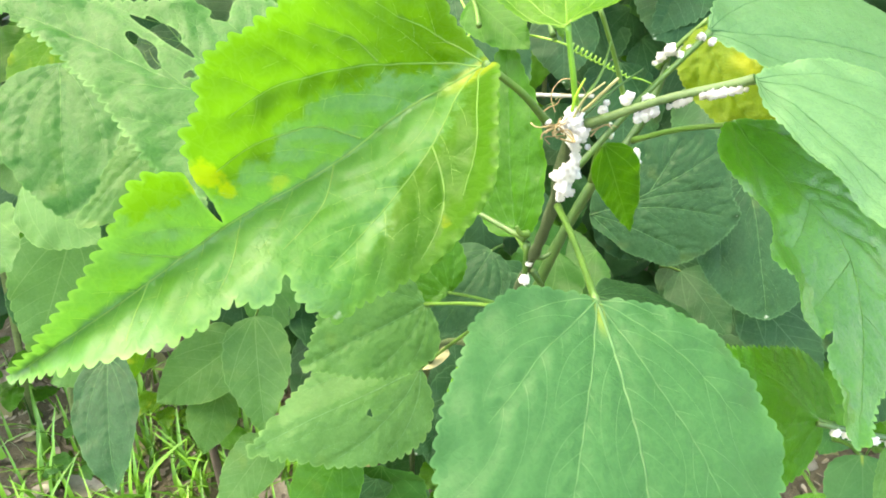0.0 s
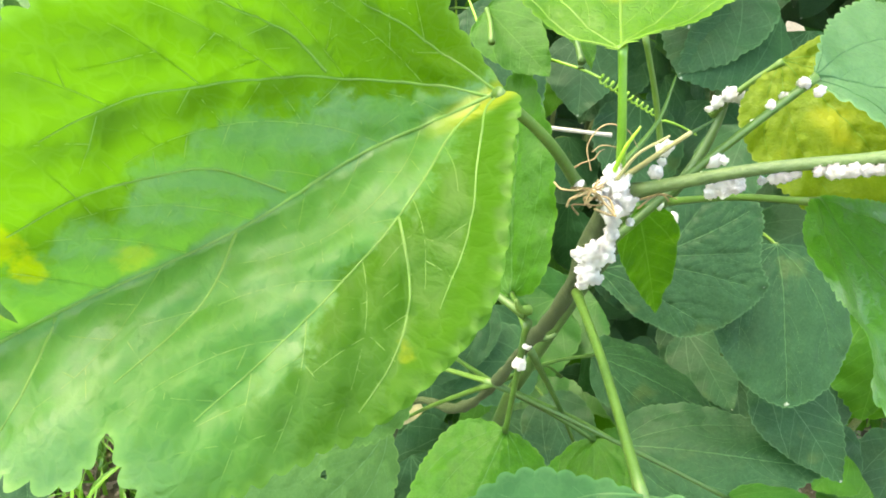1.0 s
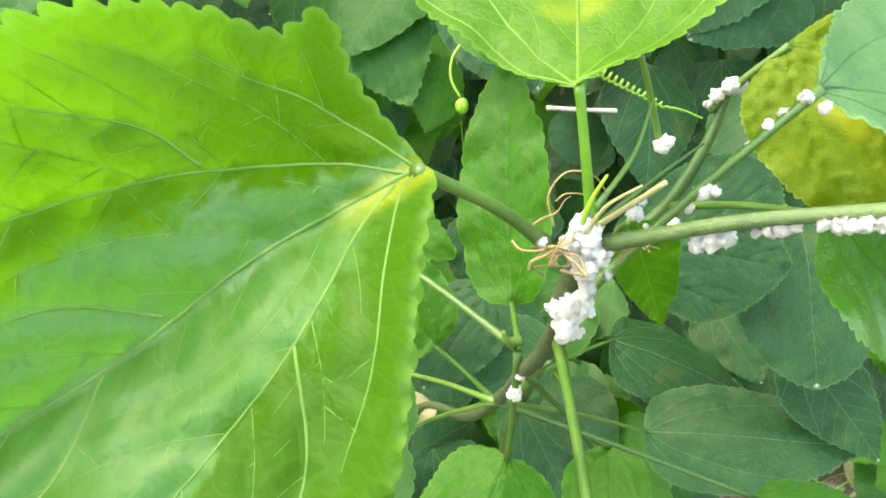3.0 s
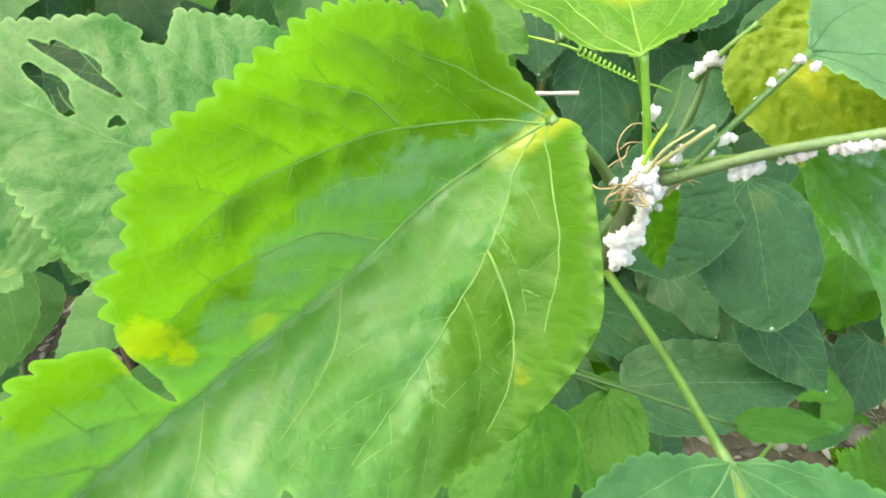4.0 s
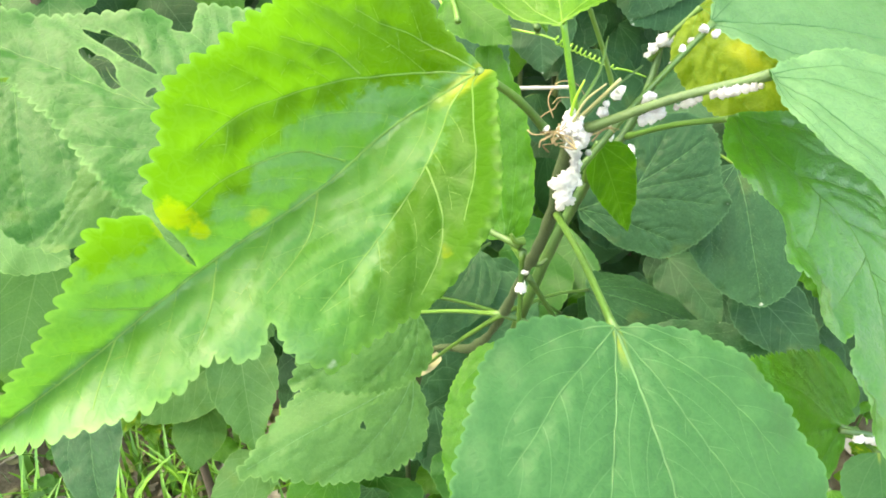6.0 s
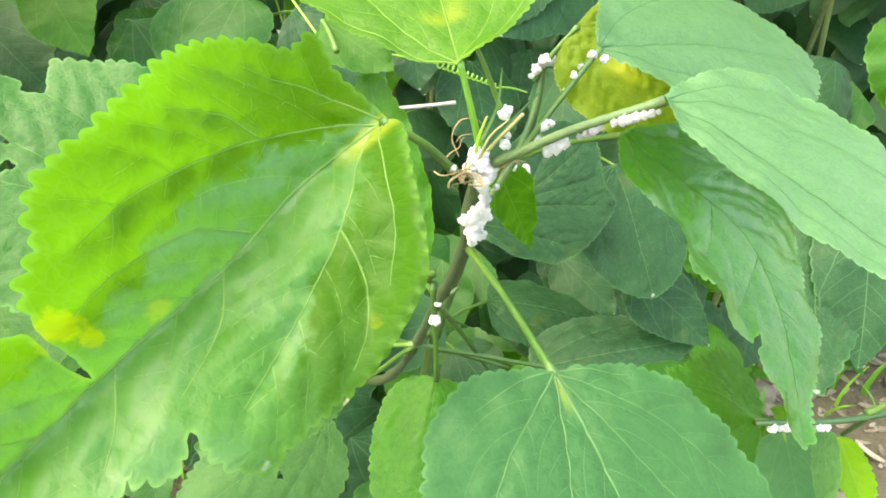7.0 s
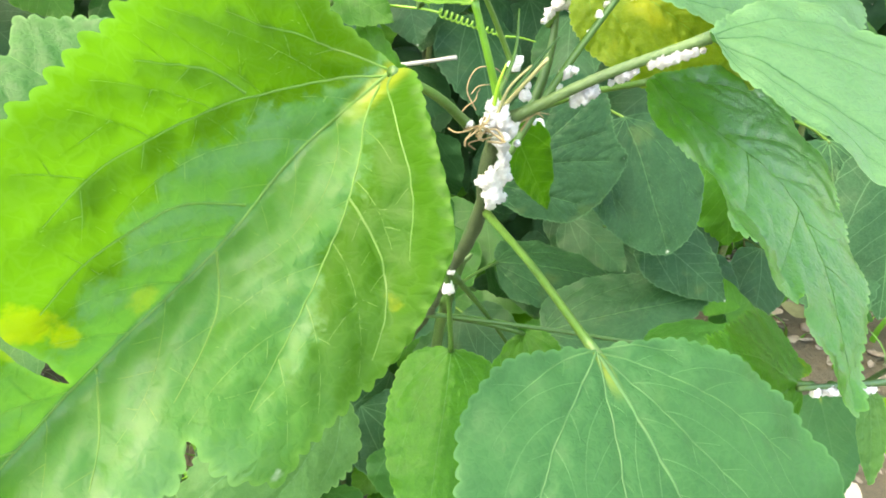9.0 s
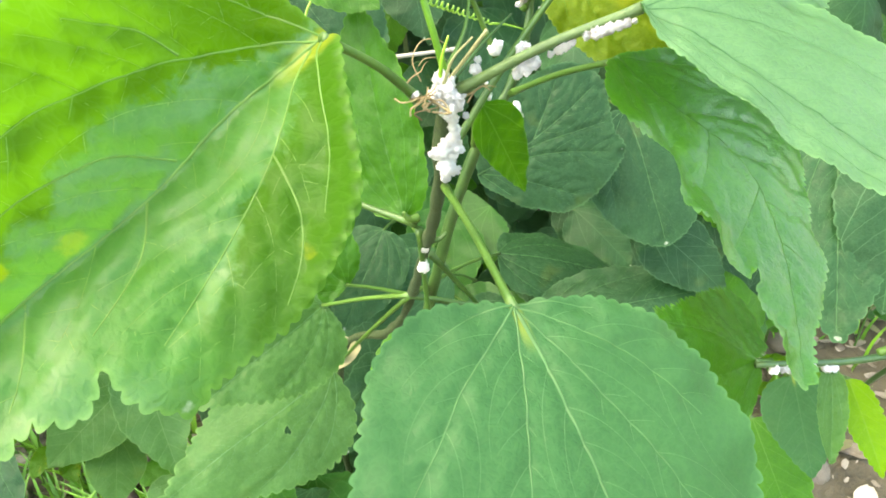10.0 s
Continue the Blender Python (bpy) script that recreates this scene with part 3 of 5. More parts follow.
def veined_leaf(parent, base, tip, face, material, outline=None, half=(0.3, 0.3), back=0.05, al=0.5, be=0.8, veins=None, rise=(0,) * 10, pitch=0.03, tooth=0.011, holes=(), torn=(),
                puff=0.010, ripple=0.010, grid=0.016, finer=0, petiole=None, stalk=(0.0010, STEM_GREEN), label="", vein_wide=0.0042, lip=0.0):
    """A broad leaf in its own coordinates (base 0, tip 1 along x, upper side to z): outline and main veins as given or by default,
    rise: how the midrib arches and the two sides lift; holes (x, y, rx, ry, turn) eaten through; finer: ranks of side veins; lip: the margin near the base turns up."""
    leaf_count[0] += 1
    rng = np.random.default_rng(500 + leaf_count[0])
    base, tip, n = Vector(base), Vector(tip), Vector(face)
    x = tip - base
    length = x.length
    x.normalize()
    n = (n - x * n.dot(x)).normalized()
    y = n.cross(x)
    m = Matrix(((x.x, y.x, n.x, base.x), (x.y, y.y, n.y, base.y), (x.z, y.z, n.z, base.z), (0, 0, 0, 1)))
    ctrl = outline if outline is not None else oval_outline(half, back, al, be)
    plain = spaced(np.concatenate((smooth_loop(ctrl), np.zeros((1, 2)))), pitch / 7)[:-1]
    if veins is None:
        hp, hn = plain[:, 1].max(), -plain[:, 1].min()
        veins = [((0, 0), (0.3, 0.004), (0.65, -0.004), (0.97, 0))]
        for h in (hp, -hn):
            veins += [((0.004, 0), (0.16, h * 0.30), (0.42, h * 0.58), (0.66, h * 0.66)), ((0.004, 0), (0.08, h * 0.36), (0.22, h * 0.72), (0.36, h * 0.90)), ((0.004, 0), (0.01, h * 0.30), (0.03, h * 0.62))]
    majors = []
    for v in veins:
        q = np.asarray(v, float)
        q = np.array([tuple(c)[:2] for c in curve_points([(a, b, 0) for a, b in q], 8)])
        majors.append(q[inside(q, plain) | (np.arange(len(q)) < 3)])
    second = grown_veins(majors, plain, 0.085, 0.34, 0.85, rng)
    third = grown_veins(second, plain, 0.04, 0.075, 1.15, rng, 0.010) if finer else []
    # margin with teeth
    count = len(plain)
    d = np.roll(plain, -1, 0) - np.roll(plain, 1, 0)
    d /= np.maximum(np.hypot(*d.T), 1e-9)[:, None]
    area = (plain[:, 0] * np.roll(plain[:, 1], -1) - plain[:, 1] * np.roll(plain[:, 0], -1)).sum()
    out = np.stack((d[:, 1], -d[:, 0]), -1) * (1 if area > 0 else -1)
    at = np.arange(count) * (pitch / 7)
    wave = at / pitch + 0.35 * np.interp(at, np.linspace(0, at[-1], 20), rng.normal(0, 1, 20))
    phase, index = wave % 1.0, np.floor(wave).astype(int)
    size = (0.65 + 0.6 * rng.random(index.max() - index.min() + 2))[index - index.min()]
    soft = np.clip(np.minimum(np.hypot(*plain.T) / 0.06, 1), 0, 1)
    for tx, ty, tr in torn:
        soft = soft * np.clip((np.hypot(plain[:, 0] - tx, plain[:, 1] - ty) - tr) / 0.02, 0.15, 1)
    reach = np.abs(np.sin(np.pi * phase)) ** 0.65 * tooth * size * soft
    loop = plain + out * reach[:, None] + np.array((0.35, 0.0)) * reach[:, None]
    rings = []
    for hx, hy, rx, ry, turn in holes:
        w = np.linspace(0, 2 * math.pi, 26, endpoint=False)
        r = 1 + 0.22 * np.sin(w * 3 + hx * 40) + 0.12 * np.sin(w * 5 + hy * 70)
        px, py = rx * r * np.cos(w), ry * r * np.sin(w)
        ca, sa = math.cos(radians(turn)), math.sin(radians(turn))
        rings.append(np.stack((hx + px * ca - py * sa, hy + px * sa + py * ca), -1))
    lo, hi = loop.min(0), loop.max(0)
    gx, gy = np.meshgrid(np.arange(lo[0], hi[0], grid), np.arange(lo[1], hi[1], grid * 0.87))
    gx = gx + (np.arange(gx.shape[0]) % 2)[:, None] * grid * 0.5
    cloud = np.stack((gx.ravel(), gy.ravel()), -1) + rng.normal(0, grid * 0.08, (gx.size, 2))
    lines = majors + second
    cloud = cloud[inside(cloud, loop)]
    to_loop = near_to([np.concatenate((loop, loop[:1]))])
    cloud = cloud[(to_loop(cloud) > grid * 0.4) & (near_to(lines)(cloud) > grid * 0.45)]
    along = np.concatenate([spaced(v, grid * 0.6)[1:] for v in lines])
    along = along[inside(along, loop)]
    along = along[to_loop(along) > grid * 0.3]
    cloud = np.concatenate((cloud, along))
    for ring in rings:
        cloud = cloud[~inside(cloud, ring)]
    edges, pts, start = [], [], 0
    for ring in [loop] + rings:
        k = len(ring)
        edges += [(start + i, start + (i + 1) % k) for i in range(k)]
        pts.append(ring)
        start += k
    flat = np.concatenate(pts + [cloud])
    vs, _, fs, *_ = delaunay_2d_cdt([Vector(p) for p in flat], edges, [], 0, 1e-6)
    flat = np.array([tuple(v) for v in vs])
    tri = np.array([f for f in fs if len(f) == 3])
    mid = flat[tri].mean(1)
    keep = inside(mid, loop)
    for ring in rings:
        keep &= ~inside(mid, ring)
    tri = tri[keep]
    to_edge, to_main, to_side, to_fine = near_to([np.concatenate((plain, plain[:1]))]), near_to(majors), near_to(second), near_to(third)
    ph = rng.random(6) * 6.3

    def z(p):
        px, py = p[:, 0], p[:, 1]
        up, dn = np.maximum(py, 0), np.maximum(-py, 0)
        rows = (px * (1 - px), px * px * (1 - px), up, up * px, up * px * px, up ** 2, dn, dn * px, dn * px * px, dn ** 2)
        h = sum(c * r for c, r in zip(rise, rows))
        edge = to_edge(p)
        h = h + lip * np.exp(-edge / 0.02) * np.clip(py / 0.03, 0, 1) * np.clip((0.38 - px) / 0.15, 0, 1)
        near_edge = np.exp(-edge / 0.07)
        h = h + ripple * near_edge * (np.sin(px * 19 + ph[0] + np.sign(py) * 1.3) + 0.7 * np.sin(px * 37 + ph[1] + py * 11) + 0.4 * np.sin(py * 53 + ph[2]))
        h = h + puff * 0.5 * np.sin(px * 13 + ph[3] + py * 5) * np.sin(py * 17 + ph[4])
        main, side = to_main(p), to_side(p)
        h = h - puff * 1.1 * np.exp(-(main / 0.016) ** 1.4) - puff * 0.75 * np.exp(-(side / 0.012) ** 1.4)
        if third:
            h = h - puff * 0.22 * np.exp(-(to_fine(p) / 0.007) ** 2)
        return h

    used, slot = np.unique(tri, return_inverse=True)
    flat, tri = flat[used], slot.reshape(tri.shape)
    rim = 1 - np.clip(near_to([np.concatenate((r, r[:1])) for r in [loop] + rings])(flat) / 0.2, 0, 1)
    body = mesh_of("blade", np.concatenate((flat, z(flat)[:, None]), 1) * length, [tuple(int(i) for i in f) for f in tri], flat, rim, 0.0)
    blade = link_part("leaf", body, material, parent, label, m)
    skin = VEINS[material]
    for k, v in enumerate(majors):
        wide = vein_wide * (1.0 if k == 0 else 0.62)
        link_part("midrib" if k == 0 else "side_vein", ribbon([v], z, length, wide, wide * 0.3, 0.0006), skin, blade, "", m)
    if second:
        tagged(link_part("vein_net", ribbon(second + third, z, length, vein_wide * 0.19, vein_wide * 0.08, 0.0), skin, blade, "", m), kind="stuff")
    if petiole is not None:
        end = Vector(petiole)
        sag = (base + end) / 2 + Vector((0, 0, 0.012)) * (base - end).length
        tube("petiole", blade, (end, sag, base - n * 0.0006 + x * length * 0.012), stalk[0] * 1.1, stalk[0] * 0.85, stalk[1], flare=0.35, sides=10)
    return blade


def plant(name, foot, label, category, group=""):
    ob = new(name)
    ob.empty_display_size = 0.05
    ob.location = foot
    return tagged(ob, label, category, group)


# ---- ground ----
def ground_height(x, y):
    p = Vector((x, y, 0.0))
    return 0.020 * noise.noise(p * 2.3) + 0.010 * noise.noise(p * 7) + 0.004 * noise.noise(p * 23)


def build_ground():
    near = np.concatenate((-np.geomspace(400, 2.4, 14), np.linspace(-2.2, 2.2, 111), np.geomspace(2.4, 400, 14)))
    k = len(near)
    verts = [(x, y + 0.6, ground_height(x, y + 0.6) if abs(x) < 30 and abs(y) < 30 else 0.0) for y in near for x in near]
    faces = [(j * k + i, j * k + i + 1, (j + 1) * k + i + 1, (j + 1) * k + i) for j in range(k - 1) for i in range(k - 1)]
    return tagged(link_part("ground", mesh_of("ground", verts, faces), SOIL, None), "bare brown earth with dry leaf crumbs", "ground", kind="structure")


build_ground()

# ---- plants ----
front = plant("hibiscus_shoot", (0.0, 0.52, 0.0), "green hibiscus shoot with broad toothed leaves and white wax", "plant")
rear = plant("hibiscus_shoot", (0.07, 0.50, 0.0), "dark-stemmed hibiscus shoot with a yellowing leaf", "plant")
right = plant("hibiscus_shoot", (0.42, 0.42, 0.0), "low hibiscus side shoot with a lime new leaf", "plant")
bushr = plant("hibiscus_bush", (0.24, 0.62, 0.0), "shaded blue-green hibiscus bush with broad leaves", "shrub")
bushb = plant("hibiscus_bush", (0.05, 0.80, 0.0), "dense hibiscus bush with dark green toothed leaves", "shrub")
left = plant("hibiscus_bush", (-0.30, 0.62, 0.0), "hibiscus bush with insect-eaten pale green leaves", "shrub")

tube("stem", front, ((0.0, 0.52, -0.02), (-0.03, 0.46, 0.25), (-0.010, 0.36, 0.50), (0.020, 0.30, 0.566), (0.0285, 0.268, 0.604), (0.033, 0.217, 0.668), (0.033, 0.183, 0.706), (0.0335, 0.170, 0.733), (0.034, 0.166, 0.744)),
     0.0028, 0.0014, STEM_WOOD, "woody brown-green stem", knots=0.45, steps=16, sides=12)
tube("stem", rear, ((0.07, 0.50, -0.02), (0.055, 0.44, 0.30), (0.040, 0.30, 0.55), (0.045, 0.262, 0.630), (0.060, 0.248, 0.685), (0.074, 0.245, 0.710), (0.081, 0.246, 0.728), (0.084, 0.249, 0.742)),
     0.0034, 0.0012, STEM_DARK, "dark green stem", knots=0.15, steps=10, sides=10)
tube("stem", right, ((0.42, 0.42, -0.02), (0.40, 0.36, 0.30), (0.30, 0.22, 0.56), (0.19, 0.150, 0.640), (0.145, 0.140, 0.652), (0.108, 0.140, 0.661)),
     0.0022, 0.0008, STEM_DARK, "thin dark green twig", knots=0.15, steps=10)
veined_leaf(front, (0.0105, 0.1455, 0.7635), (-0.0826, 0.0972, 0.7156), (0.195, -0.854, 0.482), LEAF_SICK,
            outline=((0, 0), (.004, .012), (.034, .030), (.067, .059), (.0995, .0955), (.135, .1355), (.177, .180), (.212, .201), (.270, .222), (.330, .236), (.395, .232), (.455, .218), (.498, .222), (.522, .190), (.532, .150), (.531, .112),
                     (.552, .123), (.585, .132), (.614, .100), (.640, .097), (.676, .104), (.757, .088), (.842, .055), (.918, .030), (1, 0),
                     (.935, -.008), (.850, -.030), (.764, -.058), (.690, -.092), (.638, -.119), (.603, -.119), (.580, -.111), (.570, -.100), (.576, -.058), (.571, -.013), (.561, -.048), (.561, -.094), (.543, -.124), (.520, -.147), (.486, -.168), (.470, -.190), (.428, -.217), (.353, -.229), (.262, -.241), (.205, -.250), (.141, -.238), (.086, -.206), (.052, -.172), (.006, -.170), (.016, -.114), (.011, -.056)),
            veins=(((0, 0), (.187, -.013), (.356, 0), (.57, -.008), (.78, .003), (.98, 0)), ((.02, -.002), (.078, -.052), (.187, -.109), (.269, -.134), (.377, -.151), (.46, -.143)), ((.008, 0), (.03, -.052), (.062, -.115), (.10, -.16), (.13, -.20)),
                   ((.03, .0), (.087, .017), (.156, .052), (.225, .083), (.318, .112), (.401, .132), (.47, .145)), ((.01, .002), (.043, .014), (.095, .059), (.15, .119), (.215, .172)),
                   ((.182, -.113), (.205, -.165), (.266, -.21)), ((.289, -.013), (.342, -.065), (.395, -.082), (.465, -.092), (.53, -.085)), ((.358, .002), (.403, .043), (.448, .063), (.514, .078)),
                   ((.197, .072), (.233, .149), (.279, .192), (.336, .222)), ((.545, -.005), (.589, .046), (.631, .075)), ((.65, 0), (.70, -.04), (.72, -.06)), ((.72, 0), (.77, .04), (.79, .06))),
            lip=.055, rise=(-.251, .872, 1.490, -1.999, 1.832, -2.673, -.281, 1.955, -.933, 1.317), pitch=.0235, tooth=.0105, torn=((.572, -.06, .05), (.531, .112, .01)), puff=.0105, ripple=.006, grid=.0105, finer=1, vein_wide=.0036,
            petiole=(.0275, .165, .742), stalk=(.00095, STEM_GREEN))
veined_leaf(front, (0.0315, 0.112, 0.7235), (0.038, 0.0555, 0.678), (0.15, -0.56, 0.81), LEAF_COOL,
            outline=((0, 0), (.012, .069), (.034, .172), (.082, .258), (.160, .335), (.250, .392), (.335, .415), (.44, .425), (.55, .395), (.68, .32), (.82, .2), (.93, .08), (1, 0),
                     (.92, -.10), (.80, -.24), (.66, -.38), (.52, -.475), (.38, -.49), (.28, -.465), (.2, -.428), (.12, -.392), (.05, -.355), (-.005, -.285), (-.036, -.205), (-.026, -.110), (-.008, -.034)),
            veins=(((0, 0), (.133, .013), (.262, .018), (.5, .025), (.97, 0)), ((.01, 0), (.087, .038), (.269, .118), (.402, .178), (.6, .24)), ((.005, .002), (.05, .066), (.12, .143), (.217, .239), (.364, .330)), ((.005, -.002), (.075, -.02), (.188, -.057), (.317, -.105), (.6, -.2)),
                   ((.003, -.002), (.075, -.093), (.154, -.197), (.238, -.275), (.32, -.36)), ((0, .004), (.015, .08), (.06, .18)), ((0, -.004), (0, -.1), (.04, -.24))),
            rise=(.25, -.1, .10, -.1, 0, -.35, .14, -.1, 0, -.30), pitch=.036, tooth=.017, puff=.008, ripple=.012, grid=.017, finer=0, vein_wide=.0058, petiole=(.034, .176, .713), stalk=(.00085, STEM_GREEN))
veined_leaf(front, (0.069, 0.147, 0.760), (0.119, 0.098, 0.719), (0.195, -0.507, 0.839), LEAF_SHEEN, half=(.4, .13), back=.0, al=(.5, .7), be=.75, rise=(.12, 0, .07, 0, 0, -.3, .07, 0, 0, -.3), pitch=.032, tooth=.012, puff=.0045, vein_wide=.0032, ripple=.010, grid=.015, petiole=(.037, .165, .742), stalk=(.0011, STEM_GREY))
veined_leaf(front, (0.070, 0.180, 0.763), (0.151, 0.197, 0.746), (0.277, -0.497, 0.822), LEAF_SHEEN, half=(.44, .26), back=.0, al=.8, be=.65, rise=(.16, 0, 0, 0, 0, -.4, 0, 0, 0, -.4), pitch=.04, tooth=.016, puff=.005, vein_wide=.0034, ripple=.008, grid=.018, petiole=(.037, .178, .722), stalk=(.0009, STEM_GREEN))
veined_leaf(front, (0.030, 0.165, 0.767), (0.037, 0.247, 0.813), (-0.168, -0.471, 0.866), LEAF_LIME, half=(.4, .34), back=.0, al=.85, be=.8, rise=(-.12, 0, 0, 0, 0, .3, 0, 0, 0, .3), pitch=.03, tooth=.013, puff=.006, ripple=.008, grid=.017, petiole=(.035, .167, .744), stalk=(.0008, STEM_LIME))
leaf(front, (0.035, 0.282, 0.644), (0.031, 0.331, 0.726), (-0.558, -0.724, 0.406), (0.21, 0.2), LEAF_GREEN, al=.5, be=.8, curl=.4, fold=10, arch=.03, ripple=.012, teeth=17, tooth=.012, petiole=(.033, .214, .672), veined=True)
leaf(front, (0.032, 0.221, 0.630), (0.006, 0.175, 0.584), (-0.180, -0.644, 0.744), (0.3, 0.3), LEAF_GREEN, back=.06, curl=.6, fold=-14, arch=.05, ripple=.012, puff=.010, teeth=20, tooth=.014, petiole=(.031, .212, .680), veined=True)
leaf(front, (-0.009, 0.302, 0.591), (-0.072, 0.265, 0.576), (0.258, -0.707, 0.658), (0.38, 0.52), LEAF_PALE, back=.05, curl=.5, fold=8, arch=.06, puff=.035, ripple=.02, teeth=18, tooth=.024, petiole=(.029, .250, .625), veined=True, be=1.15)
leaf(front, (0.004, 0.347, 0.567), (-0.045, 0.391, 0.612), (-0.255, -0.812, 0.525), (0.33, 0.33), LEAF_GREEN, curl=.5, fold=12, arch=.05, ripple=.016, teeth=16, tooth=.016, petiole=(.029, .250, .625), veined=True)
leaf(front, (0.135, 0.377, 0.479), (0.253, 0.355, 0.496), (-0.216, -0.500, 0.839), (0.27, 0.27), LEAF_BLUE, back=.05, curl=.5, fold=-10, arch=.05, ripple=.01, teeth=20, tooth=.012, petiole=(.029, .250, .625), veined=True)
leaf(front, (0.119, 0.429, 0.511), (0.216, 0.416, 0.474), (0.300, -0.325, 0.897), (0.31, 0.31), LEAF_BLUE, back=.05, curl=.5, fold=-8, arch=.05, ripple=.01, teeth=18, tooth=.012, petiole=(.029, .250, .625), veined=True)
leaf(front, (-0.014, 0.334, 0.518), (-0.118, 0.287, 0.492), (0.105, -0.640, 0.761), (0.36, 0.26), LEAF_PALE, back=.03, curl=.4, fold=-12, arch=.05, ripple=.012, teeth=18, tooth=.024, holes=((.36, .10, .014, .02, 0),), petiole=(.029, .250, .625), veined=True, be=1.15)
leaf(front, (-0.032, 0.271, 0.683), (-0.086, 0.286, 0.675), (-0.276, -0.665, 0.694), (0.27, 0.27), LEAF_MID, teeth=16, arch=.04, petiole=(.030, .212, .682))
leaf(front, (0.083, 0.298, 0.547), (0.091, 0.244, 0.511), (0.097, -0.539, 0.837), (0.3, 0.3), LEAF_GREEN, teeth=16, arch=.04, curl=.4, petiole=(.036, .225, .66), veined=True)
leaf(front, (0.078, 0.267, 0.586), (0.074, 0.222, 0.568), (-0.326, -0.320, 0.890), (0.3, 0.3), LEAF_GREEN, teeth=16, arch=.04, curl=.4, petiole=(.029, .250, .625), veined=True)
veined_leaf(rear, (0.0905, 0.199, 0.7315), (0.108, 0.122, 0.671), (0.40, -0.477, 0.782), LEAF_GLOSSY,
            outline=((0, 0), (.006, .12), (.004, .32), (.004, .53), (.075, .645), (.145, .66), (.215, .60), (.34, .585), (.425, .55), (.53, .425), (.64, .312), (.735, .274), (.83, .182), (.912, .088), (1, 0),
                     (.94, -.040), (.86, -.022), (.79, -.018), (.70, .012), (.715, -.02), (.65, -.062), (.56, -.062), (.48, -.118), (.40, -.062), (.33, -.032), (.28, -.112), (.215, -.176), (.145, -.175), (.09, -.13), (.045, -.085)),
            veins=(((0, 0), (.084, .025), (.226, .095), (.392, .190), (.54, .195), (.70, .135), (.836, .075), (.97, .01)), ((.01, .01), (.04, .12), (.08, .28), (.13, .45)), ((.02, .0), (.10, -.04), (.2, -.09)), ((.226, .095), (.26, .22), (.30, .36), (.36, .47)),
                   ((.392, .19), (.43, .28), (.47, .38)), ((.3, .14), (.38, .08), (.46, .0)), ((.54, .195), (.60, .25)), ((.5, .2), (.58, .08), (.63, .0)), ((.66, .15), (.73, .2))),
            rise=(.10, .0, .24, 0, 0, -.44, .30, -.2, 0, -.5), pitch=.028, tooth=.011, torn=((.70, .0, .03),), puff=.0045, ripple=.007, grid=.014, finer=0, vein_wide=.0040, petiole=(.074, .244, .708))
veined_leaf(rear, (0.093, 0.243, 0.754), (0.132, 0.204, 0.722), (-0.314, -0.765, 0.562), LEAF_YELLOW, half=(.32, .36), al=.45, be=.65, rise=(.12, 0, 0, 0, 0, -.3, 0, 0, 0, -.3), pitch=.04, tooth=.012, puff=.016, ripple=.014, grid=.02, petiole=(.080, .248, .735))
leaf(rear, (0.057, 0.222, 0.715), (0.075, 0.234, 0.673), (0.268, -0.951, -0.152), (0.2, 0.17), LEAF_GREEN, al=.6, be=1.3, fold=12, arch=.03, teeth=12, tooth=.006, petiole=(.060, .246, .690))
leaf(rear, (0.060, 0.263, 0.753), (0.051, 0.288, 0.780), (-0.222, -0.758, 0.613), (0.36, 0.36), LEAF_LIME, teeth=16, al=.8, arch=.03, petiole=(.076, .268, .714))
veined_leaf(right, (0.1096, 0.1415, 0.6605), (0.0735, 0.1357, 0.690), (0.529, -0.674, 0.515), LEAF_GREEN,
            outline=((0, 0), (-.06, .08), (-.08, .2), (-.02, .36), (.06, .41), (.25, .30), (.5, .16), (.8, .06), (1, 0), (.75, -.13), (.5, -.25), (.25, -.36), (-.05, -.47), (-.30, -.50), (-.46, -.44), (-.42, -.29), (-.24, -.14)),
            veins=(((0, 0), (.18, -.05), (.41, -.08), (.8, -.03), (.97, 0)), ((0, 0), (-.1, -.2), (-.15, -.38)), ((0, 0), (.2, -.15), (.4, -.24)), ((0, 0), (.2, .1), (.35, .15)), ((0, 0), (-.2, -.18), (-.34, -.36)), ((0, 0), (.02, .15), (.05, .3))),
            rise=(.05, 0, -.28, 0, 0, 0, -.50, 0, 0, 0), pitch=.055, tooth=.032, puff=.010, ripple=.010, grid=.03, vein_wide=.008, petiole=(.1135, .1410, .6592))
leaf(right, (0.1325, 0.139, 0.653), (0.1285, 0.126, 0.629), (-0.35, -0.70, 0.62), (0.13, 0.15), LEAF_PALE, petiole=(.1335, .1395, .6535), fold=18, arch=.05, teeth=14, tooth=.012, veined=True)
leaf(right, (0.146, 0.144, 0.640), (0.143, 0.121, 0.623), (-0.469, -0.487, 0.737), (0.18, 0.18), LEAF_FRESH, teeth=14, tooth=.02, fold=20, arch=.06)
leaf(right, (0.148, 0.166, 0.620), (0.142, 0.141, 0.598), (-0.457, -0.513, 0.726), (0.33, 0.33), LEAF_COOL, teeth=14, arch=.04)
leaf(right, (0.148, 0.179, 0.585), (0.151, 0.145, 0.552), (-0.494, -0.617, 0.613), (0.3, 0.3), LEAF_GREEN, teeth=14, tooth=.015, arch=.04)
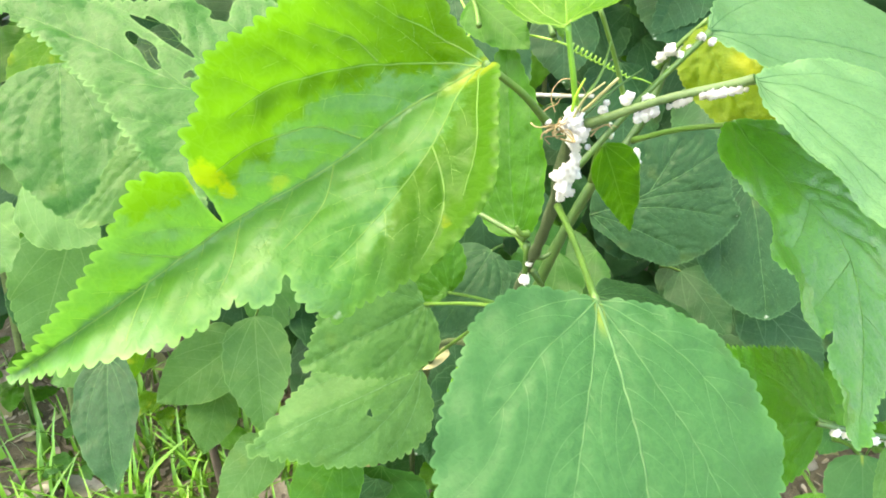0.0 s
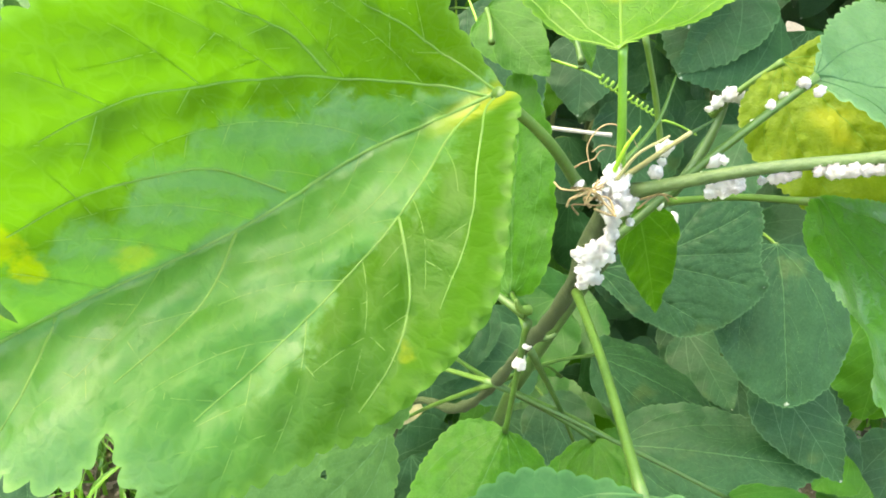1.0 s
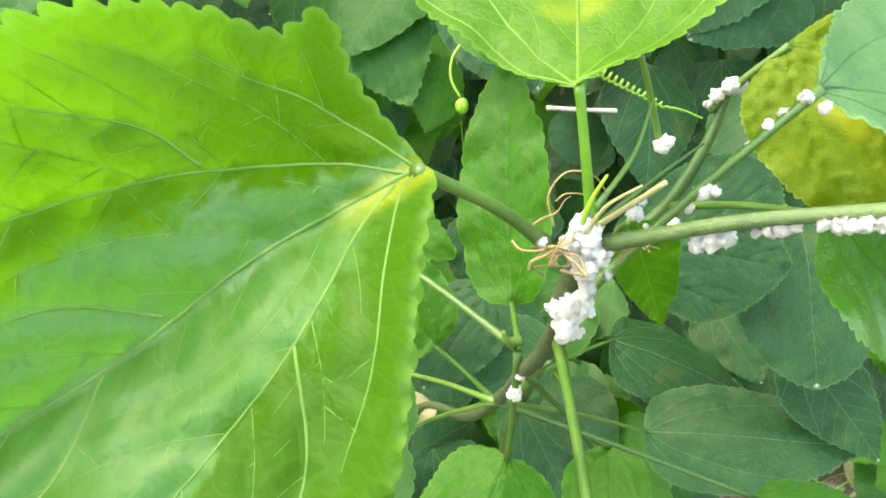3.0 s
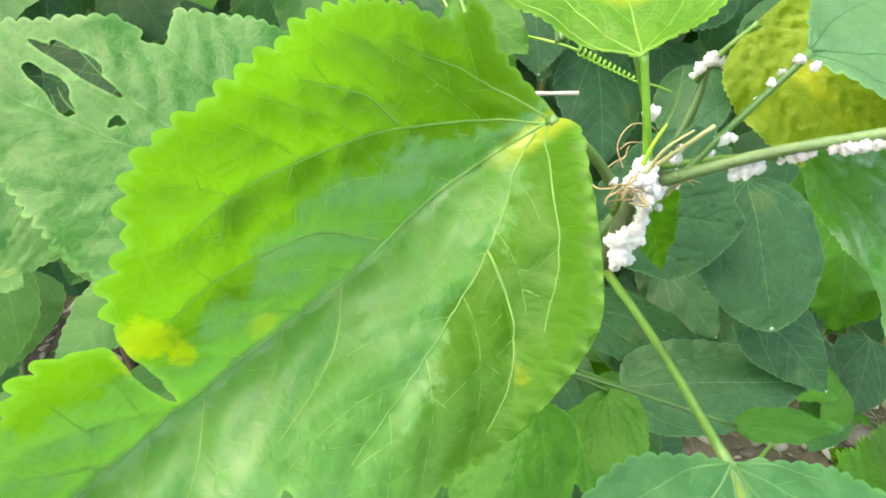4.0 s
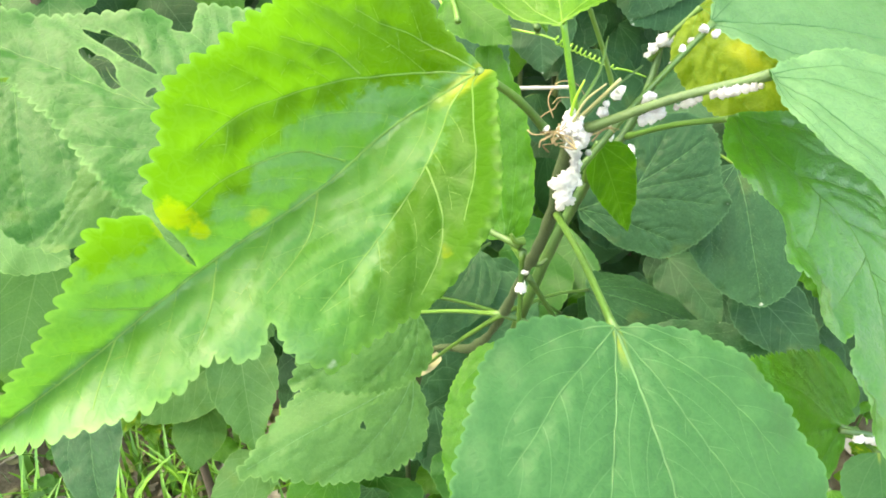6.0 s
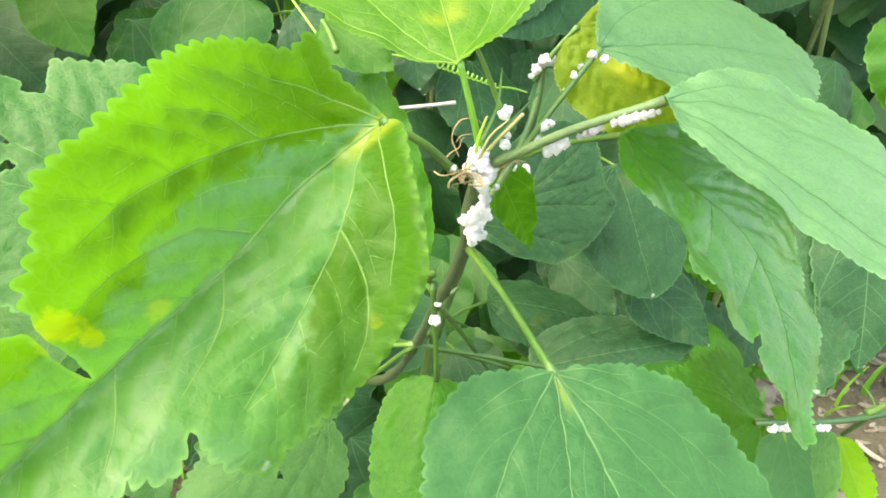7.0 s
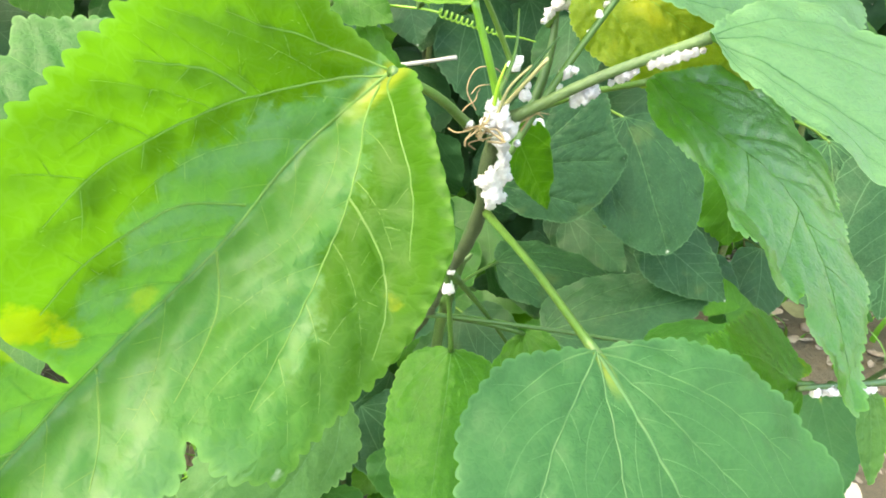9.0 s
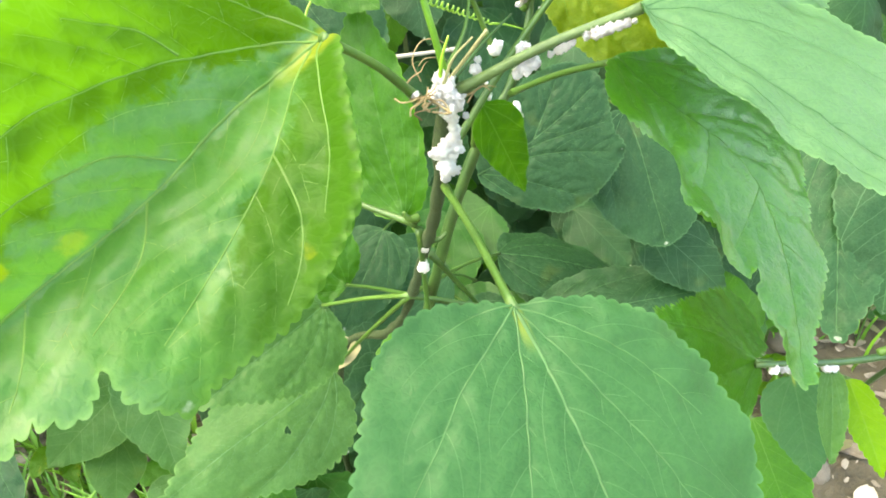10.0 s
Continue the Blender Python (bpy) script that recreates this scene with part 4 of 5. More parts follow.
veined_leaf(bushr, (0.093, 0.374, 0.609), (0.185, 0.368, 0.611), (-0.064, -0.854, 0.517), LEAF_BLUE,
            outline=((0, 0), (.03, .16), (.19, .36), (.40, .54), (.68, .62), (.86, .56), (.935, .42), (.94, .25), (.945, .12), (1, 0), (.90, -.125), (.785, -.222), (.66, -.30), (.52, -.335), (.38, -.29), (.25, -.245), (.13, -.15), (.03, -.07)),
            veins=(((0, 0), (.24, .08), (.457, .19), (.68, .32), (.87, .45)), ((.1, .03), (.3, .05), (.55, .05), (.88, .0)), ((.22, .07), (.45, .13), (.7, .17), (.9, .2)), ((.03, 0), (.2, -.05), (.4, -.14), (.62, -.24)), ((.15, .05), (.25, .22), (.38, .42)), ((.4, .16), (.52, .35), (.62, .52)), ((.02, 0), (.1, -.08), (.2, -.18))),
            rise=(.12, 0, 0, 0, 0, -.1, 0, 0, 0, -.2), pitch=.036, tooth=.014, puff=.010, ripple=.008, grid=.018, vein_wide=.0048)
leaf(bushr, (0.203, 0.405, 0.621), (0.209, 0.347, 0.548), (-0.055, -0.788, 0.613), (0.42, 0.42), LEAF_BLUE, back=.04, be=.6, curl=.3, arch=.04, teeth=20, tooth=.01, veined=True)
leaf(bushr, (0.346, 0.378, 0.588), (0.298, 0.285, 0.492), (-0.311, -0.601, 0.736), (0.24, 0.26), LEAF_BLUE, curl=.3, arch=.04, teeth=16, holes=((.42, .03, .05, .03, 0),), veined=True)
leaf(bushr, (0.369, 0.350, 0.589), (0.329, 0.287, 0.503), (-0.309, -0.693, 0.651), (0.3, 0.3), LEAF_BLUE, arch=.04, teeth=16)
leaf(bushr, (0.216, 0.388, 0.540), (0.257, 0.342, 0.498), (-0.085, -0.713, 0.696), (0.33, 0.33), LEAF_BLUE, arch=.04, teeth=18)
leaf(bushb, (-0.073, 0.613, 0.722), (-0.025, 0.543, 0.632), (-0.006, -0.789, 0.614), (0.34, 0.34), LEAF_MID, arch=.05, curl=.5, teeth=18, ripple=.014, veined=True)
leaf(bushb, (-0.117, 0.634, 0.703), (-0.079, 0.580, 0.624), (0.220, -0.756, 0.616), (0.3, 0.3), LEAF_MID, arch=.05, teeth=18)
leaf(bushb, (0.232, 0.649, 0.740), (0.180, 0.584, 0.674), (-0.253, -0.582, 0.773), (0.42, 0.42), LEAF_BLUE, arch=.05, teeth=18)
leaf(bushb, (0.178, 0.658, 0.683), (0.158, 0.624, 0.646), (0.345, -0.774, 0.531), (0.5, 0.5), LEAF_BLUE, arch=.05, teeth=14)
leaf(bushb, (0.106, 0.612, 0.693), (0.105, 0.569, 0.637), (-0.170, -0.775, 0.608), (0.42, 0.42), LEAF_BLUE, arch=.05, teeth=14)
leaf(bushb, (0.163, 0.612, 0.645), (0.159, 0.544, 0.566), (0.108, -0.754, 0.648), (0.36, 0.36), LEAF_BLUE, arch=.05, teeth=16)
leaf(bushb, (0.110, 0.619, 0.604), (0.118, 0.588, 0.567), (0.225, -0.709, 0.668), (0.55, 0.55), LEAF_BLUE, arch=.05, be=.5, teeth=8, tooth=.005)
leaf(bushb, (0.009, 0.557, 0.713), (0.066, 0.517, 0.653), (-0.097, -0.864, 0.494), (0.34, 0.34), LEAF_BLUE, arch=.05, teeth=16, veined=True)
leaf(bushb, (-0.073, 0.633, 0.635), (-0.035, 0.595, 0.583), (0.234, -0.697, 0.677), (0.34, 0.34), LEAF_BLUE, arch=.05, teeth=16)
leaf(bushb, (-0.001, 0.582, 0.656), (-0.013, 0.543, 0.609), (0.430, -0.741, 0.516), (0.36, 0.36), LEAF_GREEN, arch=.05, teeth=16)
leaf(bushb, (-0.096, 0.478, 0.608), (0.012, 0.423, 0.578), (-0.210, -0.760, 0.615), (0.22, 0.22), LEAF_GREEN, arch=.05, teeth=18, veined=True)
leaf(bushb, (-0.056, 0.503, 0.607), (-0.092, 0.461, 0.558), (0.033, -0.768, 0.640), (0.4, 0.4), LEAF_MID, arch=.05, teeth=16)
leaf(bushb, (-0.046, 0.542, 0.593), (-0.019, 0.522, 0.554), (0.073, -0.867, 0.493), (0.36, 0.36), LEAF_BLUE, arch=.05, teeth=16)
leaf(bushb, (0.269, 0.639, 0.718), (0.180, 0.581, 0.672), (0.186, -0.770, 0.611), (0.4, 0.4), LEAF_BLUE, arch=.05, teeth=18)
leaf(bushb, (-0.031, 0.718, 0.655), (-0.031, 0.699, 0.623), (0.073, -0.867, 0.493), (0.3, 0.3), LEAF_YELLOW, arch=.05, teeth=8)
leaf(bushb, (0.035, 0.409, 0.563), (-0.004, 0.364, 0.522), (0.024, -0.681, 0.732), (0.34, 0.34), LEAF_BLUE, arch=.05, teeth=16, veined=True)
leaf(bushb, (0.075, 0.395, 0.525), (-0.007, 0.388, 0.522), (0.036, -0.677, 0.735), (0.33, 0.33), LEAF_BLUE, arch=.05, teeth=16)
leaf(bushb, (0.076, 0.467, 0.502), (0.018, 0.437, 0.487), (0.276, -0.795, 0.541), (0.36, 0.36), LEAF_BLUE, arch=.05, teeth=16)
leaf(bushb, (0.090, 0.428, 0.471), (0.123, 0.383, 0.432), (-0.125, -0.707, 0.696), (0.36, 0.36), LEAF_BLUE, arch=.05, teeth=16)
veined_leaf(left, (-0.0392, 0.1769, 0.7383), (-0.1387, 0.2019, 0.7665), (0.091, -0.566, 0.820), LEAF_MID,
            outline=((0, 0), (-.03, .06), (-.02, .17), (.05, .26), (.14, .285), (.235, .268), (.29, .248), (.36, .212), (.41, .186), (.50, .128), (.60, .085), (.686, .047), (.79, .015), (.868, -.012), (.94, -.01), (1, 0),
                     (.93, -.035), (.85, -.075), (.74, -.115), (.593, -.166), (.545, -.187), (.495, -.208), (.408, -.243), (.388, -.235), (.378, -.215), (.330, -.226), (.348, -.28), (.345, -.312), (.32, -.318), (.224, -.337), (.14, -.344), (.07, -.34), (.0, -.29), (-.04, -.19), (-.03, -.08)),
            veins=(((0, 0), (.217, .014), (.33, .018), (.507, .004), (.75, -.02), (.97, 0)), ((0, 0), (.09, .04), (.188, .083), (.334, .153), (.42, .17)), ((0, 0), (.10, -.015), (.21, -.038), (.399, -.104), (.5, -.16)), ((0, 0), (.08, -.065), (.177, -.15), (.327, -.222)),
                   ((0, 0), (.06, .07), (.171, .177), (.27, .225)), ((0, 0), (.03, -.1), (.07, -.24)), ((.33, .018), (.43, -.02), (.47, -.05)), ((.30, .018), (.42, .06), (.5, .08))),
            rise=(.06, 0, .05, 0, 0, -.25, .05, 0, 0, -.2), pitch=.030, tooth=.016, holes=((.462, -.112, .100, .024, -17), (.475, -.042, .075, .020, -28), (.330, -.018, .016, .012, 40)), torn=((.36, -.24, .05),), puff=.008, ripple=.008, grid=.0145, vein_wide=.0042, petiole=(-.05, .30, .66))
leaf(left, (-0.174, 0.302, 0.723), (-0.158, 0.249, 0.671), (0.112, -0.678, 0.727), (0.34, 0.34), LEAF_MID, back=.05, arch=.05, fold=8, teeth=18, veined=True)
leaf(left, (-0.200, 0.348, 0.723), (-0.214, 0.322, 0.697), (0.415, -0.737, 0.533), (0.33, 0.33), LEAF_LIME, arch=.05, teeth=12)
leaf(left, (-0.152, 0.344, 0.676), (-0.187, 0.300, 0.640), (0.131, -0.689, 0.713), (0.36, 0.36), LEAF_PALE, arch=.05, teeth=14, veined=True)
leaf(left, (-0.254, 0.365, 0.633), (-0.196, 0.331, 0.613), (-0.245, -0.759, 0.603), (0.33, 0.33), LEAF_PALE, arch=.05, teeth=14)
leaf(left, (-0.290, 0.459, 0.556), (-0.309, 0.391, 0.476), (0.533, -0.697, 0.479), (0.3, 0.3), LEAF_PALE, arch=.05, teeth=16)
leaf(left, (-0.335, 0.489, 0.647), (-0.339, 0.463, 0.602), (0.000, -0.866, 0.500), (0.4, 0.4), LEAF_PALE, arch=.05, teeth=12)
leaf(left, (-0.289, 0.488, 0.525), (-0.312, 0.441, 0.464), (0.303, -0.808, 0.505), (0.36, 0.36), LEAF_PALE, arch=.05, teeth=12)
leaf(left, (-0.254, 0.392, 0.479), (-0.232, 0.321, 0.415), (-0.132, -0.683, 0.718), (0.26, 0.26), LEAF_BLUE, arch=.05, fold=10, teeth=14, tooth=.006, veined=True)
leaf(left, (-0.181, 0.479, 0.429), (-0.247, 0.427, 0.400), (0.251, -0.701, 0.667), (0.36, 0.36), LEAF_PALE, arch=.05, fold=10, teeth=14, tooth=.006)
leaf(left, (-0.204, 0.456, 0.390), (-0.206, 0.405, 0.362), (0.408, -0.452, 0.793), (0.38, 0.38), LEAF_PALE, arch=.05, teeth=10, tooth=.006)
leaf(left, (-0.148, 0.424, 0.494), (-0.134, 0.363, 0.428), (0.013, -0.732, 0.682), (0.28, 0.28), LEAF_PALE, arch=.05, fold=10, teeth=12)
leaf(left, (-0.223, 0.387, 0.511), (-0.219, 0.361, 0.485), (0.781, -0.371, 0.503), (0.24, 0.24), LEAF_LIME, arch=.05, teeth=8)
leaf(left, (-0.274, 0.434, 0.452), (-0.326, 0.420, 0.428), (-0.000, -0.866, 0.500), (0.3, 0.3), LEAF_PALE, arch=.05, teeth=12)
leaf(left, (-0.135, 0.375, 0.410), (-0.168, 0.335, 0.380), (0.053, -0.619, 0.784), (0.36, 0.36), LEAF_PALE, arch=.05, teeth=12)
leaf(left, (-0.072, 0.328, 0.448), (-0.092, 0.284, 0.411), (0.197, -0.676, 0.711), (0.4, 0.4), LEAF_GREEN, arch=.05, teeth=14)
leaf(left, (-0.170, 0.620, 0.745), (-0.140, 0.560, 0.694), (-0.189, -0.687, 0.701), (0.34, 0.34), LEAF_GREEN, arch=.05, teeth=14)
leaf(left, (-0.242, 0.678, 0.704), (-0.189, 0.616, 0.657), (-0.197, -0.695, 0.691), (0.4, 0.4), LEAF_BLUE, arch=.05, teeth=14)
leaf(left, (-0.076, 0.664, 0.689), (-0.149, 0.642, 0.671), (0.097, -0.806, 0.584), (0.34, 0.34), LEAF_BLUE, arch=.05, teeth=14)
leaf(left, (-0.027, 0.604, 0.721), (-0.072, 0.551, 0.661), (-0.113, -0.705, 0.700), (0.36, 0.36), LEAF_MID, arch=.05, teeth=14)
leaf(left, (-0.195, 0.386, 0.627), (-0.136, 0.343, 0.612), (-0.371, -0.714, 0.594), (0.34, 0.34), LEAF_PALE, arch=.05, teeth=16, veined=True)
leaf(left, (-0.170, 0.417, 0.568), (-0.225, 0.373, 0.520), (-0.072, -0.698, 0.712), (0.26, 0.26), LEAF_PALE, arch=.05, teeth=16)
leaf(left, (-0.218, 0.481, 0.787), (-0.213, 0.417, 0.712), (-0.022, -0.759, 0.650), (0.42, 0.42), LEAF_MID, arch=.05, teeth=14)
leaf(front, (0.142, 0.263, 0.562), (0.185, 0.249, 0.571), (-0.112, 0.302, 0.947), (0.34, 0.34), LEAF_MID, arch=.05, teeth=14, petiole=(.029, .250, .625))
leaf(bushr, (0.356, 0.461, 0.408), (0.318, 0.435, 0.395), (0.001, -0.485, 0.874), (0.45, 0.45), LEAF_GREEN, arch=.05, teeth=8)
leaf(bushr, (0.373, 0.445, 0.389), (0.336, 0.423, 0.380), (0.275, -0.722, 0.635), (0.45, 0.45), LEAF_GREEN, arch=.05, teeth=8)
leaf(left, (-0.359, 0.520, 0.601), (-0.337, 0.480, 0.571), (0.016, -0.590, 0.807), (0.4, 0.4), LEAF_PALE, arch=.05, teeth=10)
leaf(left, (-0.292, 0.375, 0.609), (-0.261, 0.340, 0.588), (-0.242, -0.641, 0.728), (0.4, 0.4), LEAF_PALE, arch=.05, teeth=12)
leaf(bushb, (0.235, 0.576, 0.455), (0.265, 0.522, 0.397), (-0.076, -0.746, 0.662), (0.36, 0.36), LEAF_BLUE, arch=.05, teeth=16)
leaf(bushb, (0.304, 0.618, 0.449), (0.303, 0.561, 0.387), (-0.063, -0.736, 0.674), (0.36, 0.36), LEAF_BLUE, arch=.05, teeth=16)
leaf(bushb, (0.252, 0.536, 0.423), (0.220, 0.488, 0.376), (0.082, -0.724, 0.684), (0.36, 0.36), LEAF_BLUE, arch=.05, teeth=16)
leaf(bushb, (0.223, 0.527, 0.472), (0.255, 0.472, 0.436), (-0.220, -0.613, 0.759), (0.36, 0.36), LEAF_BLUE, arch=.05, teeth=16)
leaf(bushb, (0.273, 0.517, 0.435), (0.273, 0.466, 0.397), (-0.196, -0.593, 0.781), (0.36, 0.36), LEAF_BLUE, arch=.05, teeth=16)
leaf(bushb, (0.343, 0.502, 0.467), (0.301, 0.452, 0.416), (0.072, -0.741, 0.667), (0.36, 0.36), LEAF_BLUE, arch=.05, teeth=16)
leaf(bushr, (0.373, 0.522, 0.393), (0.369, 0.468, 0.343), (-0.062, -0.674, 0.736), (0.4, 0.4), LEAF_BLUE, arch=.05, teeth=14)
leaf(bushr, (0.453, 0.529, 0.376), (0.414, 0.476, 0.324), (-0.016, -0.697, 0.717), (0.4, 0.4), LEAF_BLUE, arch=.05, teeth=14)
leaf(bushr, (0.378, 0.464, 0.375), (0.338, 0.423, 0.343), (0.115, -0.687, 0.717), (0.4, 0.4), LEAF_MID, arch=.05, teeth=14)
leaf(bushr, (0.598, 0.736, 0.712), (0.505, 0.684, 0.642), (-0.016, -0.793, 0.610), (0.38, 0.38), LEAF_BLUE, arch=.05, teeth=14)
leaf(bushr, (0.609, 0.807, 0.716), (0.607, 0.729, 0.623), (-0.090, -0.763, 0.640), (0.38, 0.38), LEAF_BLUE, arch=.05, teeth=14)


# small twigs and stalks round the front shoot
tube("stem", left, ((-0.30, 0.62, -0.02), (-0.27, 0.55, 0.40), (-0.225, 0.44, 0.70), (-0.215, 0.42, 0.86)), 0.006, 0.003, STEM_TWIG, "grey-brown woody stem", knots=0.3, steps=10)
tube("stipule", front, ((0.035, 0.166, 0.744), (0.0385, 0.162, 0.750), (0.042, 0.158, 0.756)), 0.0005, 0.0004, STRAW, "pale cut stalk")
tube("stipule", front, ((0.0335, 0.164, 0.744), (0.0355, 0.162, 0.750), (0.0395, 0.160, 0.7545)), 0.0004, 0.0002, STRAW, "pale dry stipule")
tube("stipule", front, ((0.0330, 0.165, 0.745), (0.0335, 0.163, 0.7505), (0.0350, 0.162, 0.755)), 0.0005, 0.0002, TENDRIL)
tube("stipule", front, ((0.036, 0.170, 0.742), (0.046, 0.176, 0.748), (0.055, 0.182, 0.752)), 0.0007, 0.0002, STEM_GREEN)
tube("stipule", front, ((0.035, 0.170, 0.744), (0.042, 0.176, 0.752), (0.045, 0.181, 0.760)), 0.0006, 0.0002, STEM_GREEN)
tube("bud", front, ((0.031, 0.212, 0.684), (0.028, 0.2105, 0.685), (0.0265, 0.2105, 0.688)), 0.0016, 0.0006, STEM_GREEN)
tube("bud", front, ((0.034, 0.217, 0.672), (0.038, 0.217, 0.671), (0.041, 0.217, 0.673)), 0.0014, 0.0006, STEM_GREEN)
tube("bud", right, ((0.150, 0.141, 0.652), (0.153, 0.139, 0.656), (0.155, 0.138, 0.661)), 0.0014, 0.0004, STEM_GREEN)
tube("bud", right, ((0.156, 0.143, 0.648), (0.160, 0.141, 0.651), (0.161, 0.140, 0.656)), 0.0012, 0.0003, TENDRIL)


# ---- dried stipules curled round the node ----
def dried_strip(points, r):
    ob = tagged(new("dried_stipule", tube_mesh("dried_stipule", points, r * 0.7, r * 0.35, steps=8, sides=6, knots=0.5)),
                "thin curled brown dried stipule on the stem node", "dried stipule", "dried stipules on the node")
    ob.data.materials.append(DRY)


def build_dried():
    rng = random.Random(4)
    c = Vector((0.031, 0.1625, 0.742))
    for k in range(6):
        w = rng.uniform(0, 6.3)
        r = rng.uniform(0.0018, 0.0034)
        pts = [c + Vector((math.cos(w + i * 0.9) * r + rng.uniform(-1, 1) * 0.0022 - 0.001, math.sin(w + i * 0.9) * r * 0.6 - 0.001,
                           (i - 2) * rng.uniform(0.0003, 0.0016) + rng.uniform(-0.002, 0.001))) for i in range(5)]
        dried_strip(pts, rng.uniform(0.00025, 0.0005))
    dried_strip(((0.0247, 0.1633, 0.7452), (0.0266, 0.1633, 0.7470), (0.0288, 0.1640, 0.7478), (0.0302, 0.1667, 0.7483), (0.0315, 0.1689, 0.7481)), 0.0002925)
    dried_strip(((0.0225, 0.1631, 0.7432), (0.0237, 0.1617, 0.7426), (0.0260, 0.1609, 0.7429), (0.0279, 0.1613, 0.7433), (0.0299, 0.1621, 0.7423)), 0.000325)
    dried_strip(((0.0250, 0.1603, 0.7399), (0.0253, 0.1601, 0.7415), (0.0269, 0.1606, 0.7421), (0.0299, 0.1623, 0.7427), (0.0326, 0.1650, 0.7430)), 0.00039)
    dried_strip(((0.0320, 0.1644, 0.7441), (0.0305, 0.1619, 0.7439), (0.0276, 0.1609, 0.7426), (0.0262, 0.1619, 0.7406)), 0.00026)
    dried_strip(((0.0291, 0.1675, 0.7479), (0.0305, 0.1673, 0.7493), (0.0333, 0.1674, 0.7492), (0.0354, 0.1681, 0.7481)), 0.000195)
    dried_strip(((0.0383, 0.1634, 0.7394), (0.0403, 0.1637, 0.7416), (0.0425, 0.1643, 0.7424), (0.0456, 0.1651, 0.7413)), 0.000325)
    dried_strip(((0.0285, 0.163, 0.746), (0.0275, 0.165, 0.750), (0.030, 0.166, 0.7535), (0.034, 0.166, 0.7530), (0.0365, 0.166, 0.750)), 0.00026)
    dried_strip(((0.036, 0.166, 0.739), (0.040, 0.166, 0.7405), (0.0425, 0.165, 0.742), (0.044, 0.1645, 0.741)), 0.00052)


build_dried()


# ---- mealybug clusters, built as their white wax only ----
def wax_lump_mesh(seed):
    bm = bmesh.new()
    bmesh.ops.create_icosphere(bm, subdivisions=3, radius=1.0)
    off = Vector((seed * 3.1, seed * 1.7, 0))
    for v in bm.verts:
        p = v.co.copy()
        v.co = p * (1 + 0.5 * noise.noise(p * 1.3 + off) + 0.30 * noise.noise(p * 2.6 + off) + 0.10 * noise.noise(p * 4.5 + off))
    for f in bm.faces:
        f.smooth = True
    me = bpy.data.meshes.new("tuft")
    bm.to_mesh(me)
    bm.free()
    me.materials.append(WAX)
    return me


LUMPS = [wax_lump_mesh(i) for i in range(7)]


def wax(points, count, spread, size, seed, where):
    """A clump of woolly wax tufts strewn along the points."""
    rng = random.Random(seed)
    line = [Vector(p) for p in points]
    root = tagged(new("mealybug_wax_clump"), "woolly white mealybug wax tufts clinging to " + where, "wax clump", "wax clumps on the shoots")
    root.empty_display_size = 0.005
    root.location = line[0]
    for k in range(count):
        core = k < count // 6
        u = ((k + rng.random()) / count * 6 if core else (k + rng.random()) / count) % 1.0 * (len(line) - 1)
        i = min(int(u), len(line) - 2) if len(line) > 1 else 0
        p = line[i].lerp(line[i + 1], u - i) if len(line) > 1 else line[0].copy()
        p += Vector((rng.gauss(0, 1), rng.gauss(0, 1), rng.gauss(0, 1))) * spread * (0.5 if core else 1.0)
        s = size * (2.2 if core and count > 8 else rng.choice((0.5, 0.7, 0.9, 1.2, 1.7))) * rng.uniform(0.85, 1.15)
        m = Matrix.LocRotScale(p, Euler((rng.random() * 6, rng.random() * 6, rng.random() * 6)), (s * rng.uniform(0.8, 1.4), s, s * rng.uniform(0.7, 1.0)))
        link_part("tuft", LUMPS[rng.randrange(7)], None, root, "", m)


def wax_heap(blobs, seed, where):
    """Woolly wax grown together in heaps: each blob (place, radius) is a soft core set about with smaller tufts."""
    rng = random.Random(seed)
    root = tagged(new("mealybug_wax_clump"), "woolly white mealybug wax heaped on " + where, "wax clump", "wax clumps on the shoots")
    root.empty_display_size = 0.005
    root.location = blobs[0][0]
    for place, r in blobs:
        sizes = [0.86] + [rng.uniform(0.30, 0.52) for _ in range(9)] + [rng.uniform(0.10, 0.2) for _ in range(7)]
        for k, share in enumerate(sizes):
            way = Vector((rng.gauss(0, 1), rng.gauss(0, 1), rng.gauss(0, 1))).normalized()
            p = Vector(place) + way * r * (0.0 if k == 0 else 0.72 if k < 10 else 0.98)
            q = r * share
            m = Matrix.LocRotScale(p, Euler((rng.random() * 6, rng.random() * 6, rng.random() * 6)), (q * rng.uniform(0.9, 1.25), q, q * rng.uniform(0.8, 1.0)))
            link_part("tuft", LUMPS[rng.randrange(7)], None, root, "", m)


wax_heap((((.0338, .1655, .7430), .0030), ((.0321, .1655, .7412), .0021), ((.0359, .1645, .7410), .0023), ((.0343, .1640, .7385), .0023), ((.0337, .1665, .7450), .0017), ((.0352, .1660, .7354), .0014), ((.0357, .1670, .7326), .0016)), 1, "the stem node")
wax_heap((((.0341, .1702, .7262), .0026), ((.0317, .1706, .7254), .0017), ((.0361, .1692, .7268), .0020), ((.0356, .1680, .7298), .0016), ((.0340, .1706, .7219), .0024), ((.0356, .1706, .7202), .0016), ((.0338, .1723, .7179), .0015)), 2, "the stem below the node")
wax_heap((((.0385, .1662, .7354), .0008), ((.0375, .1673, .7370), .0008)), 13, "a bud beside the stem")
wax_heap((((.0430, .1729, .7431), .0014), ((.0440, .1735, .7452), .0008)), 14, "a leaf stalk by the node")
wax(((0.0268, 0.1625, 0.7435),), 1, 0.0, 0.0017, 3, "the leaf stalk")
